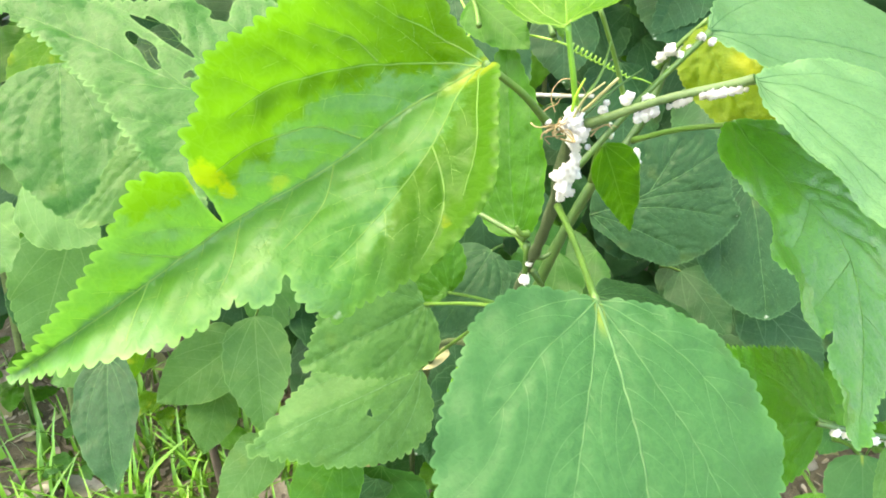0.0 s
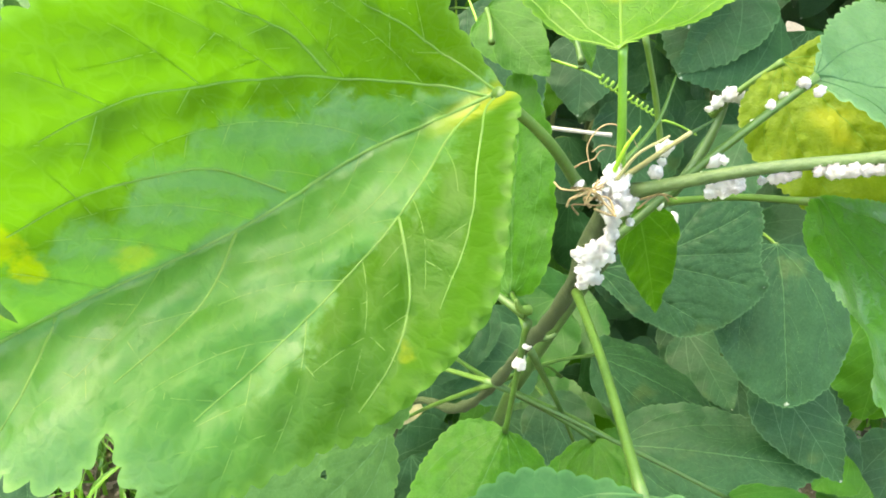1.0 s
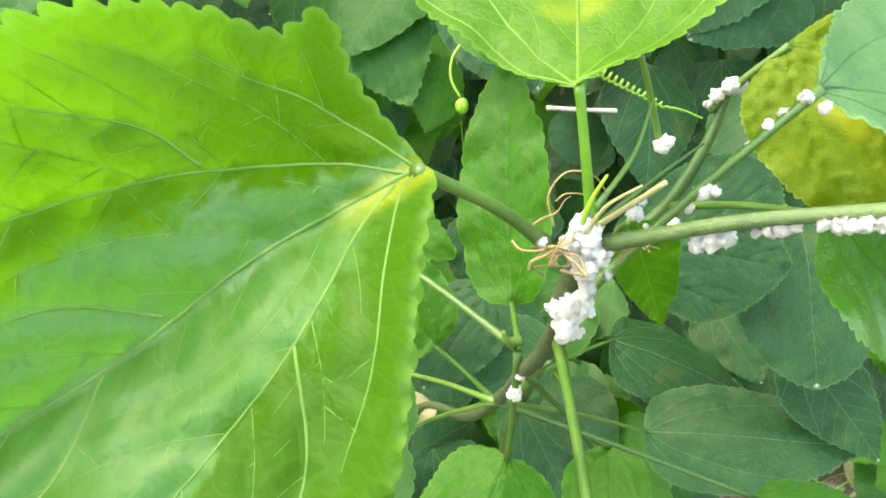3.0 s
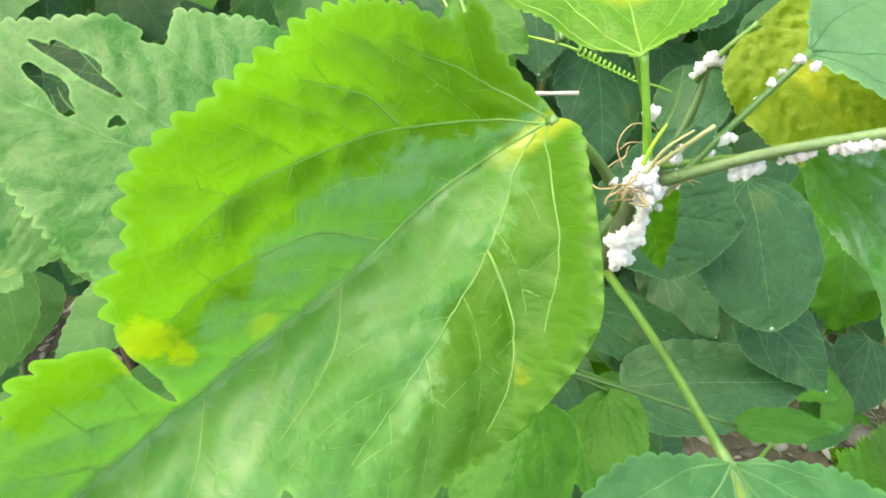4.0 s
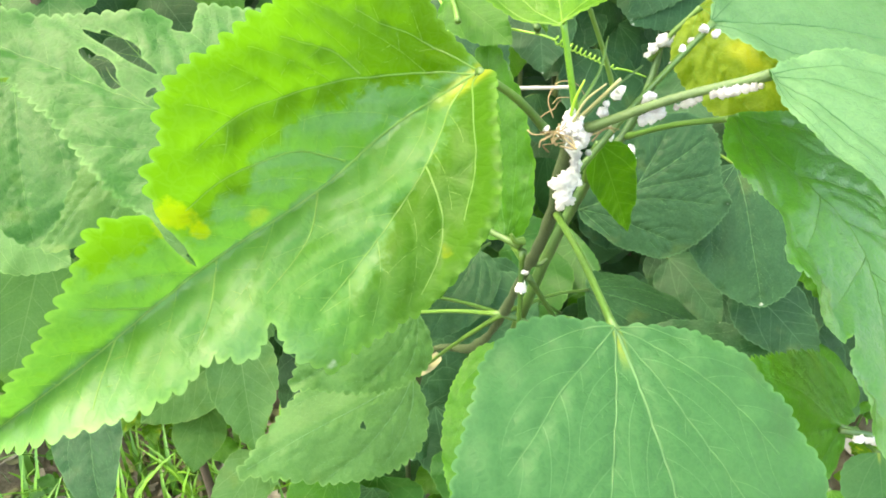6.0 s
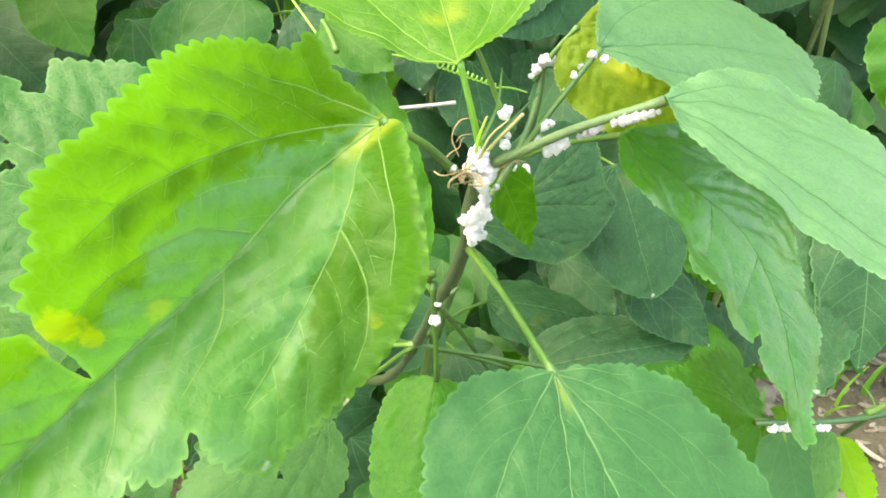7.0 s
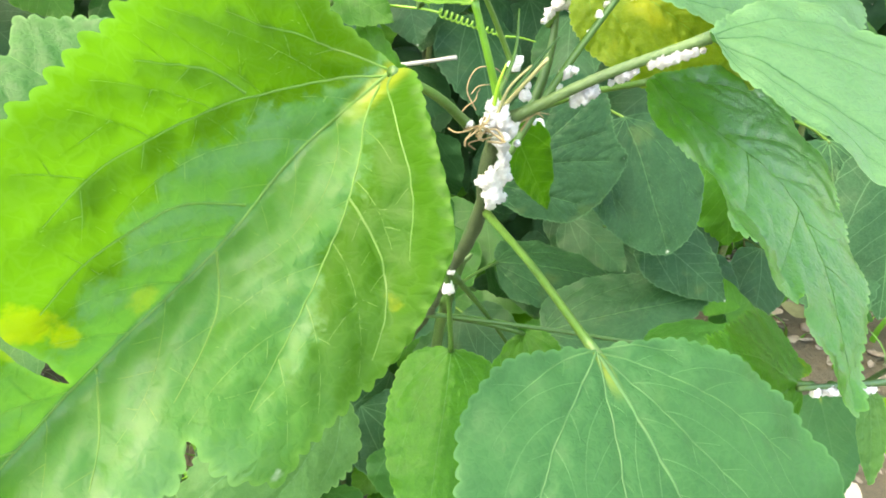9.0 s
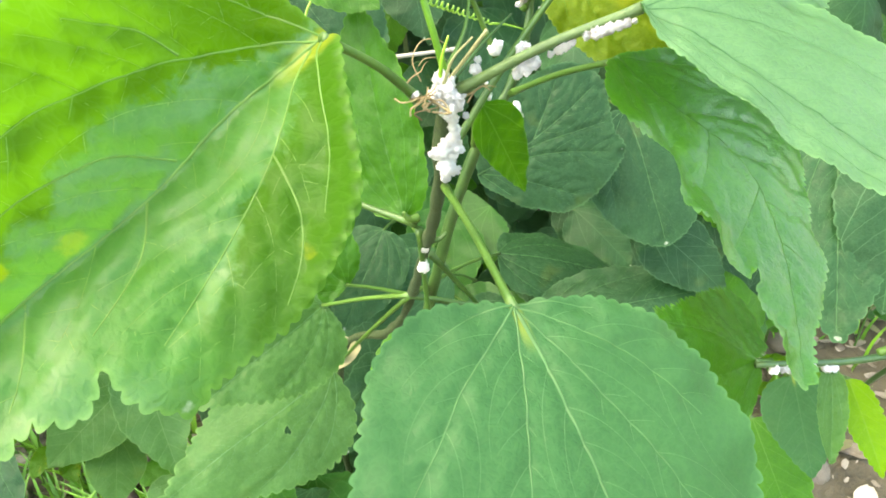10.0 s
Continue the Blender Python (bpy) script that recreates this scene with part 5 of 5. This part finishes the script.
def on_stalk(points, stations):
    """Blobs along a stalk: (share of its length, radius)."""
    line = [Vector(p) for p in points]
    out = []
    for u, r in stations:
        k = min(int(u * (len(line) - 1)), len(line) - 2)
        out.append((line[k].lerp(line[k + 1], u * (len(line) - 1) - k), r))
    return out


wax_heap(on_stalk(((0.0425, 0.1632, 0.7413), (0.0525, 0.1572, 0.7485), (0.0605, 0.1512, 0.7540), (0.0685, 0.1462, 0.7570)), ((.21, .0013), (.26, .0015), (.31, .0013), (.42, .0007), (.47, .0010), (.52, .0011), (.57, .0008), (.67, .0010), (.72, .0012), (.77, .0013), (.82, .0012), (.88, .0010), (.93, .0009), (.98, .0006))), 4, "the underside of a leaf stalk")
wax_heap((((.0665, .1810, .7578), .0010), ((.0685, .1800, .7608), .0012), ((.0705, .1775, .7602), .0010)), 5, "a leaf base")
wax(((0.045, 0.1785, 0.732), (0.055, 0.179, 0.744), (0.066, 0.180, 0.757)), 9, 0.0008, 0.0006, 6, "a leaf stalk")
wax_heap((((.0800, .2460, .7395), .0019), ((.0835, .2465, .7420), .0022), ((.0865, .2470, .7415), .0018), ((.0885, .2470, .7390), .0013), ((.0780, .2450, .7375), .0011)), 7, "the tip of the rear shoot")
wax(((0.0324, 0.2122, 0.6712),), 3, 0.0005, 0.0012, 8, "the woody stem")
wax(((0.0314, 0.2144, 0.6627),), 3, 0.0005, 0.0012, 9, "the woody stem")
wax(((0.112, 0.139, 0.6585), (0.122, 0.139, 0.6565), (0.133, 0.139, 0.6535)), 40, 0.0004, 0.0006, 10, "a thin twig")
wax(((0.076, 0.240, 0.706), (0.075, 0.243, 0.697)), 4, 0.0008, 0.0014, 11, "the dark stem")
wax(((0.0745, 0.264, 0.722), (0.0760, 0.265, 0.716)), 6, 0.0007, 0.0012, 12, "a thin leaf stalk")


# ---- climbing vine with a coiled tendril ----
vine = plant("climbing_vine", (0.05, 0.70, 0.0), "thin lime-green climbing vine with a coiled tendril", "vine")


def build_vine():
    """Runs across behind the node; the coil tightens towards the rear shoot."""
    a, b = Vector((0.0569, 0.3006, 0.7309)), Vector((0.0861, 0.3060, 0.7158))
    d = (b - a).normalized()
    u = d.cross(Vector((0, 0, 1))).normalized()
    w = u.cross(d)
    coil = []
    turns, per = 13, 10
    for i in range(turns * per + 1):
        t = i / (turns * per)
        r = 0.0016 * (1 - 0.55 * t)
        ang = 2 * math.pi * turns * t
        coil.append(a.lerp(b, t) + (u * math.cos(ang) + w * math.sin(ang)) * r)
    tube("coil", vine, coil, 0.00045, 0.0004, TENDRIL, "tightly coiled tendril", smooth=False, sides=6)
    far = (-0.0099, 0.4047, 0.7717)
    tube("runner", vine, (far, (0.0085, 0.3660, 0.7415), (0.0169, 0.3435, 0.7311), (0.0348, 0.3226, 0.7322), (0.0507, 0.3064, 0.7319), tuple(coil[0])), 0.0006, 0.0005, TENDRIL)
    tube("runner", vine, (tuple(coil[-1]), (0.0945, 0.3107, 0.7127), (0.1034, 0.3148, 0.7085)), 0.0005, 0.0004, TENDRIL)
    tube("runner", vine, ((0.0169, 0.3435, 0.7311), (0.0102, 0.3383, 0.7230), (0.0097, 0.3340, 0.7154), (0.0135, 0.3306, 0.7090)), 0.0006, 0.0005, TENDRIL)
    tube("runner", vine, (far, (-0.03, 0.52, 0.86), (0.0, 0.66, 0.70), (0.03, 0.72, 0.35), (0.05, 0.70, -0.01)), 0.0007, 0.0009, TENDRIL)
    bm = bmesh.new()
    bmesh.ops.create_icosphere(bm, subdivisions=2, radius=0.0028)
    for v in bm.verts:
        v.co.z *= 1.15
        v.co *= 1 + 0.15 * noise.noise(v.co * 500)
    for f in bm.faces:
        f.smooth = True
    me = bpy.data.meshes.new("bud")
    bm.to_mesh(me)
    bm.free()
    link_part("bud", me, TENDRIL, vine, "small yellow-green bud", Matrix.Translation((0.0143, 0.3291, 0.7062)))


build_vine()
leaf(vine, (0.0138, 0.3384, 0.7455), (0.0392, 0.3060, 0.7283), (-0.2, -0.9, 0.4), (0.3, 0.3), LEAF_GREEN, petiole=(0.0163, 0.3113, 0.7376), teeth=10)
leaf(vine, (0.0423, 0.3073, 0.7518), (0.0511, 0.2887, 0.7386), (0.2, -0.9, 0.4), (0.22, 0.22), LEAF_GREEN, petiole=(0.0452, 0.2783, 0.7404), teeth=8)
leaf(vine, (0.0502, 0.3124, 0.7425), (0.0534, 0.3012, 0.7325), (0.5, -0.8, 0.4), (0.16, 0.16), LEAF_LIME, petiole=(0.0507, 0.3064, 0.7319), teeth=8)

dry_stalk = tagged(new("dry_stalk", tube_mesh("dry_stalk", ((0.064, 0.455, 0.662), (0.085, 0.456, 0.661), (0.106, 0.458, 0.660)), 0.0016, 0.0015, knots=0.3)),
                   "pale dry broken stalk caught among the leaves", "dry stalk")
dry_stalk.data.materials.append(PALE_STICK)


def dry_leaf_mesh(seed, length, width, cup):
    """A dead leaf: a narrow curled sheet with a twist."""
    rng = random.Random(seed)
    n, m = 8, 4
    tw = rng.uniform(-1.2, 1.2)
    verts, faces = [], []
    for i in range(n + 1):
        u = i / n
        w = width * math.sin(math.pi * min(0.98, u * 0.9 + 0.06)) ** 0.7
        for j in range(m + 1):
            v = j / m * 2 - 1
            a = tw * (u - 0.5)
            y, z = v * w, cup * v * v * width + 0.25 * cup * length * (2 * u - 1) ** 2 + rng.uniform(-1, 1) * 0.04 * width
            verts.append(((u - 0.5) * length, y * math.cos(a) - z * math.sin(a), y * math.sin(a) + z * math.cos(a)))
    for i in range(n):
        for j in range(m):
            k = i * (m + 1) + j
            faces.append((k, k + 1, k + m + 2, k + m + 1))
    return mesh_of("dry_leaf", verts, faces)


caught = tagged(new("dead_leaf", dry_leaf_mesh(5, 0.034, 0.011, 0.35)), "cream-coloured dead leaf lying on the foliage", "dead leaf")
caught.data.materials.append(CREAM)
caught.matrix_basis = Matrix.Translation((-0.011, 0.362, 0.506)) @ look((0, 0, 0), (0.3, 0.6, -0.75)).to_3x3().to_4x4() @ pose(0, 0, 0, 0, 0, 20)


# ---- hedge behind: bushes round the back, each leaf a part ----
# Fill leaves are set by bearing, dip and distance from this eye point.
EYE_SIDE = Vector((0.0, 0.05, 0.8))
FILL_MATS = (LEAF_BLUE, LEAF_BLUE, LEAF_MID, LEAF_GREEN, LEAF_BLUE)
FILL = []
for k in range(10):
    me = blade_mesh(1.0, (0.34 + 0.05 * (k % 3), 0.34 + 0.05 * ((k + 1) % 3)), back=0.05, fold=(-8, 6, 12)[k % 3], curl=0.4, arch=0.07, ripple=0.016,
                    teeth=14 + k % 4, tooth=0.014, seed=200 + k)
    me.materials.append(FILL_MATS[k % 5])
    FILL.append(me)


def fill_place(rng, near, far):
    """A place in the hedge, drawn by angle and distance from the eye, so that it curves round the open ground in front;
    the open patches at its foot on both sides stay free.
    """
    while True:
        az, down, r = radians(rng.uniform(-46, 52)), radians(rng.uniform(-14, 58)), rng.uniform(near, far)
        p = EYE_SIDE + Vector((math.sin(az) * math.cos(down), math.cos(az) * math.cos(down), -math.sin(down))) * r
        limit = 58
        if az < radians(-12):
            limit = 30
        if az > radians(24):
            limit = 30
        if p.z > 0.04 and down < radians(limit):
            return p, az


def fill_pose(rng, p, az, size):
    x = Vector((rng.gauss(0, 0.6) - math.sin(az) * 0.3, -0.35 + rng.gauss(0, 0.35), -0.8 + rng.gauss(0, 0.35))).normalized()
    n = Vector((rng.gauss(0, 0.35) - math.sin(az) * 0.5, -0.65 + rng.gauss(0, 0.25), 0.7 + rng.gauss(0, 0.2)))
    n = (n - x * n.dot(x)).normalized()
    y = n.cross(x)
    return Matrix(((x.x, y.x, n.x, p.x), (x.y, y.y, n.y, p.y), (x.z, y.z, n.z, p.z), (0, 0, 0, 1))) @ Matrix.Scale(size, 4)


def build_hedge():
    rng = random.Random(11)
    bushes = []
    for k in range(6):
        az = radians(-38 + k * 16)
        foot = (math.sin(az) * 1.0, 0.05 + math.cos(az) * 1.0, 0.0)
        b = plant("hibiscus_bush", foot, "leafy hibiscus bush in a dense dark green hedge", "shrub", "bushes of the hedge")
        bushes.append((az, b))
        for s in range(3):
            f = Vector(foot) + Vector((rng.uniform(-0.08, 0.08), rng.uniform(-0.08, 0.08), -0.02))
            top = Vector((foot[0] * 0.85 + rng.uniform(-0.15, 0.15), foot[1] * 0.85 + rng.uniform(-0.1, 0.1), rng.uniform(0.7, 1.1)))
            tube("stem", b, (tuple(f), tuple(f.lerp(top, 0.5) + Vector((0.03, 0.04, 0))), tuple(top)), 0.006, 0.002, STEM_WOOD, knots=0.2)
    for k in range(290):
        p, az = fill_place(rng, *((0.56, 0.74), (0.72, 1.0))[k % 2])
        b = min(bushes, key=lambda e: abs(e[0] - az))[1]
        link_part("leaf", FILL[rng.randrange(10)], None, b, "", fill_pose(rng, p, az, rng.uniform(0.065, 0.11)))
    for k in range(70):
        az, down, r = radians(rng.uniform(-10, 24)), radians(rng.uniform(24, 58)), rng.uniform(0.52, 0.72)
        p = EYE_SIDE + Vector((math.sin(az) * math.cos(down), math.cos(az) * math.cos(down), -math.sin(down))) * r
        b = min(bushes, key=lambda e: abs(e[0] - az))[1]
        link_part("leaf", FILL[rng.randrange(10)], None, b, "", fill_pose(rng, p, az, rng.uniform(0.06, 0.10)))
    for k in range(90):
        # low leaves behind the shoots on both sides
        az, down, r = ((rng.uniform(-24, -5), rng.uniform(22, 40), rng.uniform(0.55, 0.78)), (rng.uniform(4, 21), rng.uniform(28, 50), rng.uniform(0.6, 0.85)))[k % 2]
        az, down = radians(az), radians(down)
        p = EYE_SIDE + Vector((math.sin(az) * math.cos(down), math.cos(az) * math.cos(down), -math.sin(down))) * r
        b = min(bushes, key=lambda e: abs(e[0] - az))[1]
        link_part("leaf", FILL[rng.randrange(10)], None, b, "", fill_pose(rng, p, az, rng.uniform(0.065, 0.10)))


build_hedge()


def build_far_foliage():
    """The hedge's depth behind the bushes, one joined mass of leaves."""
    rng = random.Random(12)
    src = []
    for k in range(4):
        me = blade_mesh(1.0, (0.36, 0.36), teeth=3, tooth=0.02, arch=0.08, ripple=0.02, seed=300 + k)
        co = np.empty(len(me.vertices) * 3)
        me.vertices.foreach_get("co", co)
        uv = np.empty((len(me.vertices), 2))
        for poly in me.polygons:
            for li in poly.loop_indices:
                uv[me.loops[li].vertex_index] = me.uv_layers[0].data[li].uv
        src.append((co.reshape(-1, 3), [tuple(p.vertices) for p in me.polygons], uv))
        bpy.data.meshes.remove(me)
    verts, faces, uvs = [], [], []
    for k in range(4400):
        # Every third leaf may stand higher, out of view, to block sky light.
        az, r = radians(rng.uniform(-62, 68)), rng.uniform(1.0, 1.75) if k % 3 else rng.uniform(1.6, 2.1)
        p = Vector((math.sin(az) * r, 0.05 + math.cos(az) * r, rng.uniform(0.03, 1.7 if k % 3 else 2.6) if abs(az) < radians(30) else rng.uniform(0.2, 1.7 if k % 3 else 2.6)))
        m = np.array(fill_pose(rng, p, az, rng.uniform(0.08, 0.13) * (1.0 if r < 1.6 else 1.5)))
        co, fs, uv = src[k % 4]
        base = len(verts)
        verts.extend((co @ m[:3, :3].T + m[:3, 3]).tolist())
        faces.extend(tuple(base + i for i in f) for f in fs)
        uvs.extend(uv.tolist())
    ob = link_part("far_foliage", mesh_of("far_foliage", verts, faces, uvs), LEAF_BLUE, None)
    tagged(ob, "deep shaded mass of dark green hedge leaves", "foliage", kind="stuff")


build_far_foliage()


# ---- on the ground: litter, pebbles, grass, weeds ----
def build_litter():
    rng = random.Random(21)
    meshes = []
    for k in range(8):
        me = dry_leaf_mesh(40 + k, rng.uniform(0.035, 0.065), rng.uniform(0.009, 0.018), rng.uniform(-0.5, 0.6))
        me.materials.append((LITTER, LITTER, STRAW)[k % 3])
        meshes.append(me)
    for k in range(290):
        if k % 4:
            x, y = rng.uniform(-1.1, -0.1), rng.uniform(0.5, 1.4)
        else:
            x, y = rng.uniform(0.35, 1.0), rng.uniform(0.35, 1.0)
        ob = new("dead_leaf", meshes[rng.randrange(8)])
        ob.matrix_basis = pose(x, y, ground_height(x, y) + 0.005, rng.uniform(-25, 25), rng.uniform(-25, 25), rng.uniform(0, 360))
        tagged(ob, "curled brown dead leaf lying on the earth", "dead leaf", "leaf litter on the ground")


def build_crumbs():
    """Small broken bits of dry leaf strewn over the earth, too many to count."""
    rng = random.Random(26)
    verts, faces = [], []
    for k in range(2600):
        x, y = (rng.uniform(-1.0, -0.15), rng.uniform(0.45, 1.3)) if k % 3 else (rng.uniform(0.35, 1.0), rng.uniform(0.35, 1.05))
        size, a = rng.uniform(0.003, 0.011), rng.uniform(0, 6.3)
        wide, lift, roll = size * rng.uniform(0.3, 0.8), rng.uniform(-0.3, 0.6), rng.uniform(-0.5, 0.5)
        z = ground_height(x, y) + 0.003
        b = len(verts)
        for i in range(4):
            for j in range(3):
                u, v = (i / 3 - 0.5) * size * 2, (j - 1) * wide * (1 - 0.5 * abs(i / 1.5 - 1)) * rng.uniform(0.7, 1.2)
                h = abs(v) * lift + v * roll + abs(u) * 0.2
                verts.append((x + u * math.cos(a) - v * math.sin(a), y + u * math.sin(a) + v * math.cos(a), z + h))
        for i in range(3):
            for j in range(2):
                q = b + i * 3 + j
                faces.append((q, q + 1, q + 4, q + 3))
    ob = link_part("leaf_crumbs", mesh_of("leaf_crumbs", verts, faces), LITTER_BITS, None)
    tagged(ob, "pale brown crumbs of dry leaf strewn on earth", "leaf litter", kind="stuff")


def build_pebbles():
    rng = random.Random(22)
    meshes = []
    for k in range(5):
        bm = bmesh.new()
        bmesh.ops.create_icosphere(bm, subdivisions=2, radius=1.0)
        for v in bm.verts:
            v.co *= 1 + 0.35 * noise.noise(v.co * 1.2 + Vector((k * 5, 0, 0)))
            v.co.z *= 0.6
        for f in bm.faces:
            f.smooth = True
        me = bpy.data.meshes.new("pebble")
        bm.to_mesh(me)
        bm.free()
        me.materials.append(PEBBLE)
        meshes.append(me)
    for k in range(26):
        x, y = (rng.uniform(0.4, 0.95), rng.uniform(0.4, 0.95)) if k % 3 else (rng.uniform(-1.0, -0.3), rng.uniform(0.6, 1.3))
        s = rng.uniform(0.006, 0.028)
        ob = new("pebble", meshes[k % 5])
        ob.matrix_basis = pose(x, y, ground_height(x, y) + s * 0.2, 0, 0, rng.uniform(0, 360)) @ Matrix.Scale(s, 4)
        tagged(ob, "small pale brown stone half sunk in earth", "stone", "stones on the ground")


def build_grass():
    rng = random.Random(23)
    verts, faces = [], []
    for k in range(620):
        x, y = rng.gauss(-0.40, 0.16), rng.gauss(0.70, 0.12)
        if k % 8 == 0:
            x, y = rng.uniform(0.5, 1.0), rng.uniform(0.55, 1.1)
        z = ground_height(x, y)
        h, w = rng.uniform(0.04, 0.12), rng.uniform(0.002, 0.0058)
        a, lean = rng.uniform(0, 6.3), rng.uniform(0.2, 1.0)
        dx, dy = math.cos(a), math.sin(a)
        b = len(verts)
        for i in range(6):
            u = i / 5
            ww = w * (1 - u) ** 0.6 + 0.0002
            px, py = x + dx * lean * h * u * u, y + dy * lean * h * u * u
            pz = z + h * (u - 0.3 * lean * u * u)
            verts += [(px - dy * ww, py + dx * ww, pz), (px, py, pz - ww * 0.5), (px + dy * ww, py - dx * ww, pz)]
        for i in range(5):
            for j in range(2):
                q = b + i * 3 + j
                faces.append((q, q + 1, q + 4, q + 3))
    ob = link_part("grass", mesh_of("grass", verts, faces), GRASS, None)
    tagged(ob, "sparse bright green grass growing through leaf litter", "grass", kind="stuff")


def build_weeds():
    rng = random.Random(24)
    meshes = []
    for k in range(3):
        me = blade_mesh(1.0, (0.36, 0.36), teeth=7, tooth=0.02, arch=0.08, ripple=0.02, seed=320 + k)
        me.materials.append((LEAF_GREEN, LEAF_LIME, LEAF_MID)[k])
        meshes.append(me)
    for k in range(16):
        if k < 7:
            x, y = rng.uniform(-0.75, -0.2), rng.uniform(0.6, 1.0)
        else:
            x, y = rng.uniform(0.5, 0.95), rng.uniform(0.5, 0.95)
        h = rng.uniform(0.06, 0.16)
        w = plant("weed", (x, y, ground_height(x, y)), "small broad-leaved green weed on bare earth", "weed", "weeds on the ground")
        for i in range(7):
            a = i * 2.4 + rng.random()
            z = ground_height(x, y) + h * (0.35 + 0.65 * i / 6)
            p = Vector((x + math.cos(a) * 0.012, y + math.sin(a) * 0.012, z))
            tipward = Vector((math.cos(a), math.sin(a), -0.25)).normalized()
            nn = Vector((0, -0.3, 1.0))
            nn = (nn - tipward * nn.dot(tipward)).normalized()
            yy = nn.cross(tipward)
            m = Matrix(((tipward.x, yy.x, nn.x, p.x), (tipward.y, yy.y, nn.y, p.y), (tipward.z, yy.z, nn.z, p.z), (0, 0, 0, 1)))
            link_part("leaf", meshes[k % 3], None, w, "", m @ Matrix.Scale(rng.uniform(0.03, 0.055), 4))
        tube("stem", w, ((x, y, ground_height(x, y) - 0.01), (x + 0.004, y, ground_height(x, y) + h * 0.5), (x, y, ground_height(x, y) + h)), 0.002, 0.001, STEM_GREEN)


build_litter()
build_crumbs()
build_pebbles()
build_grass()
build_weeds()
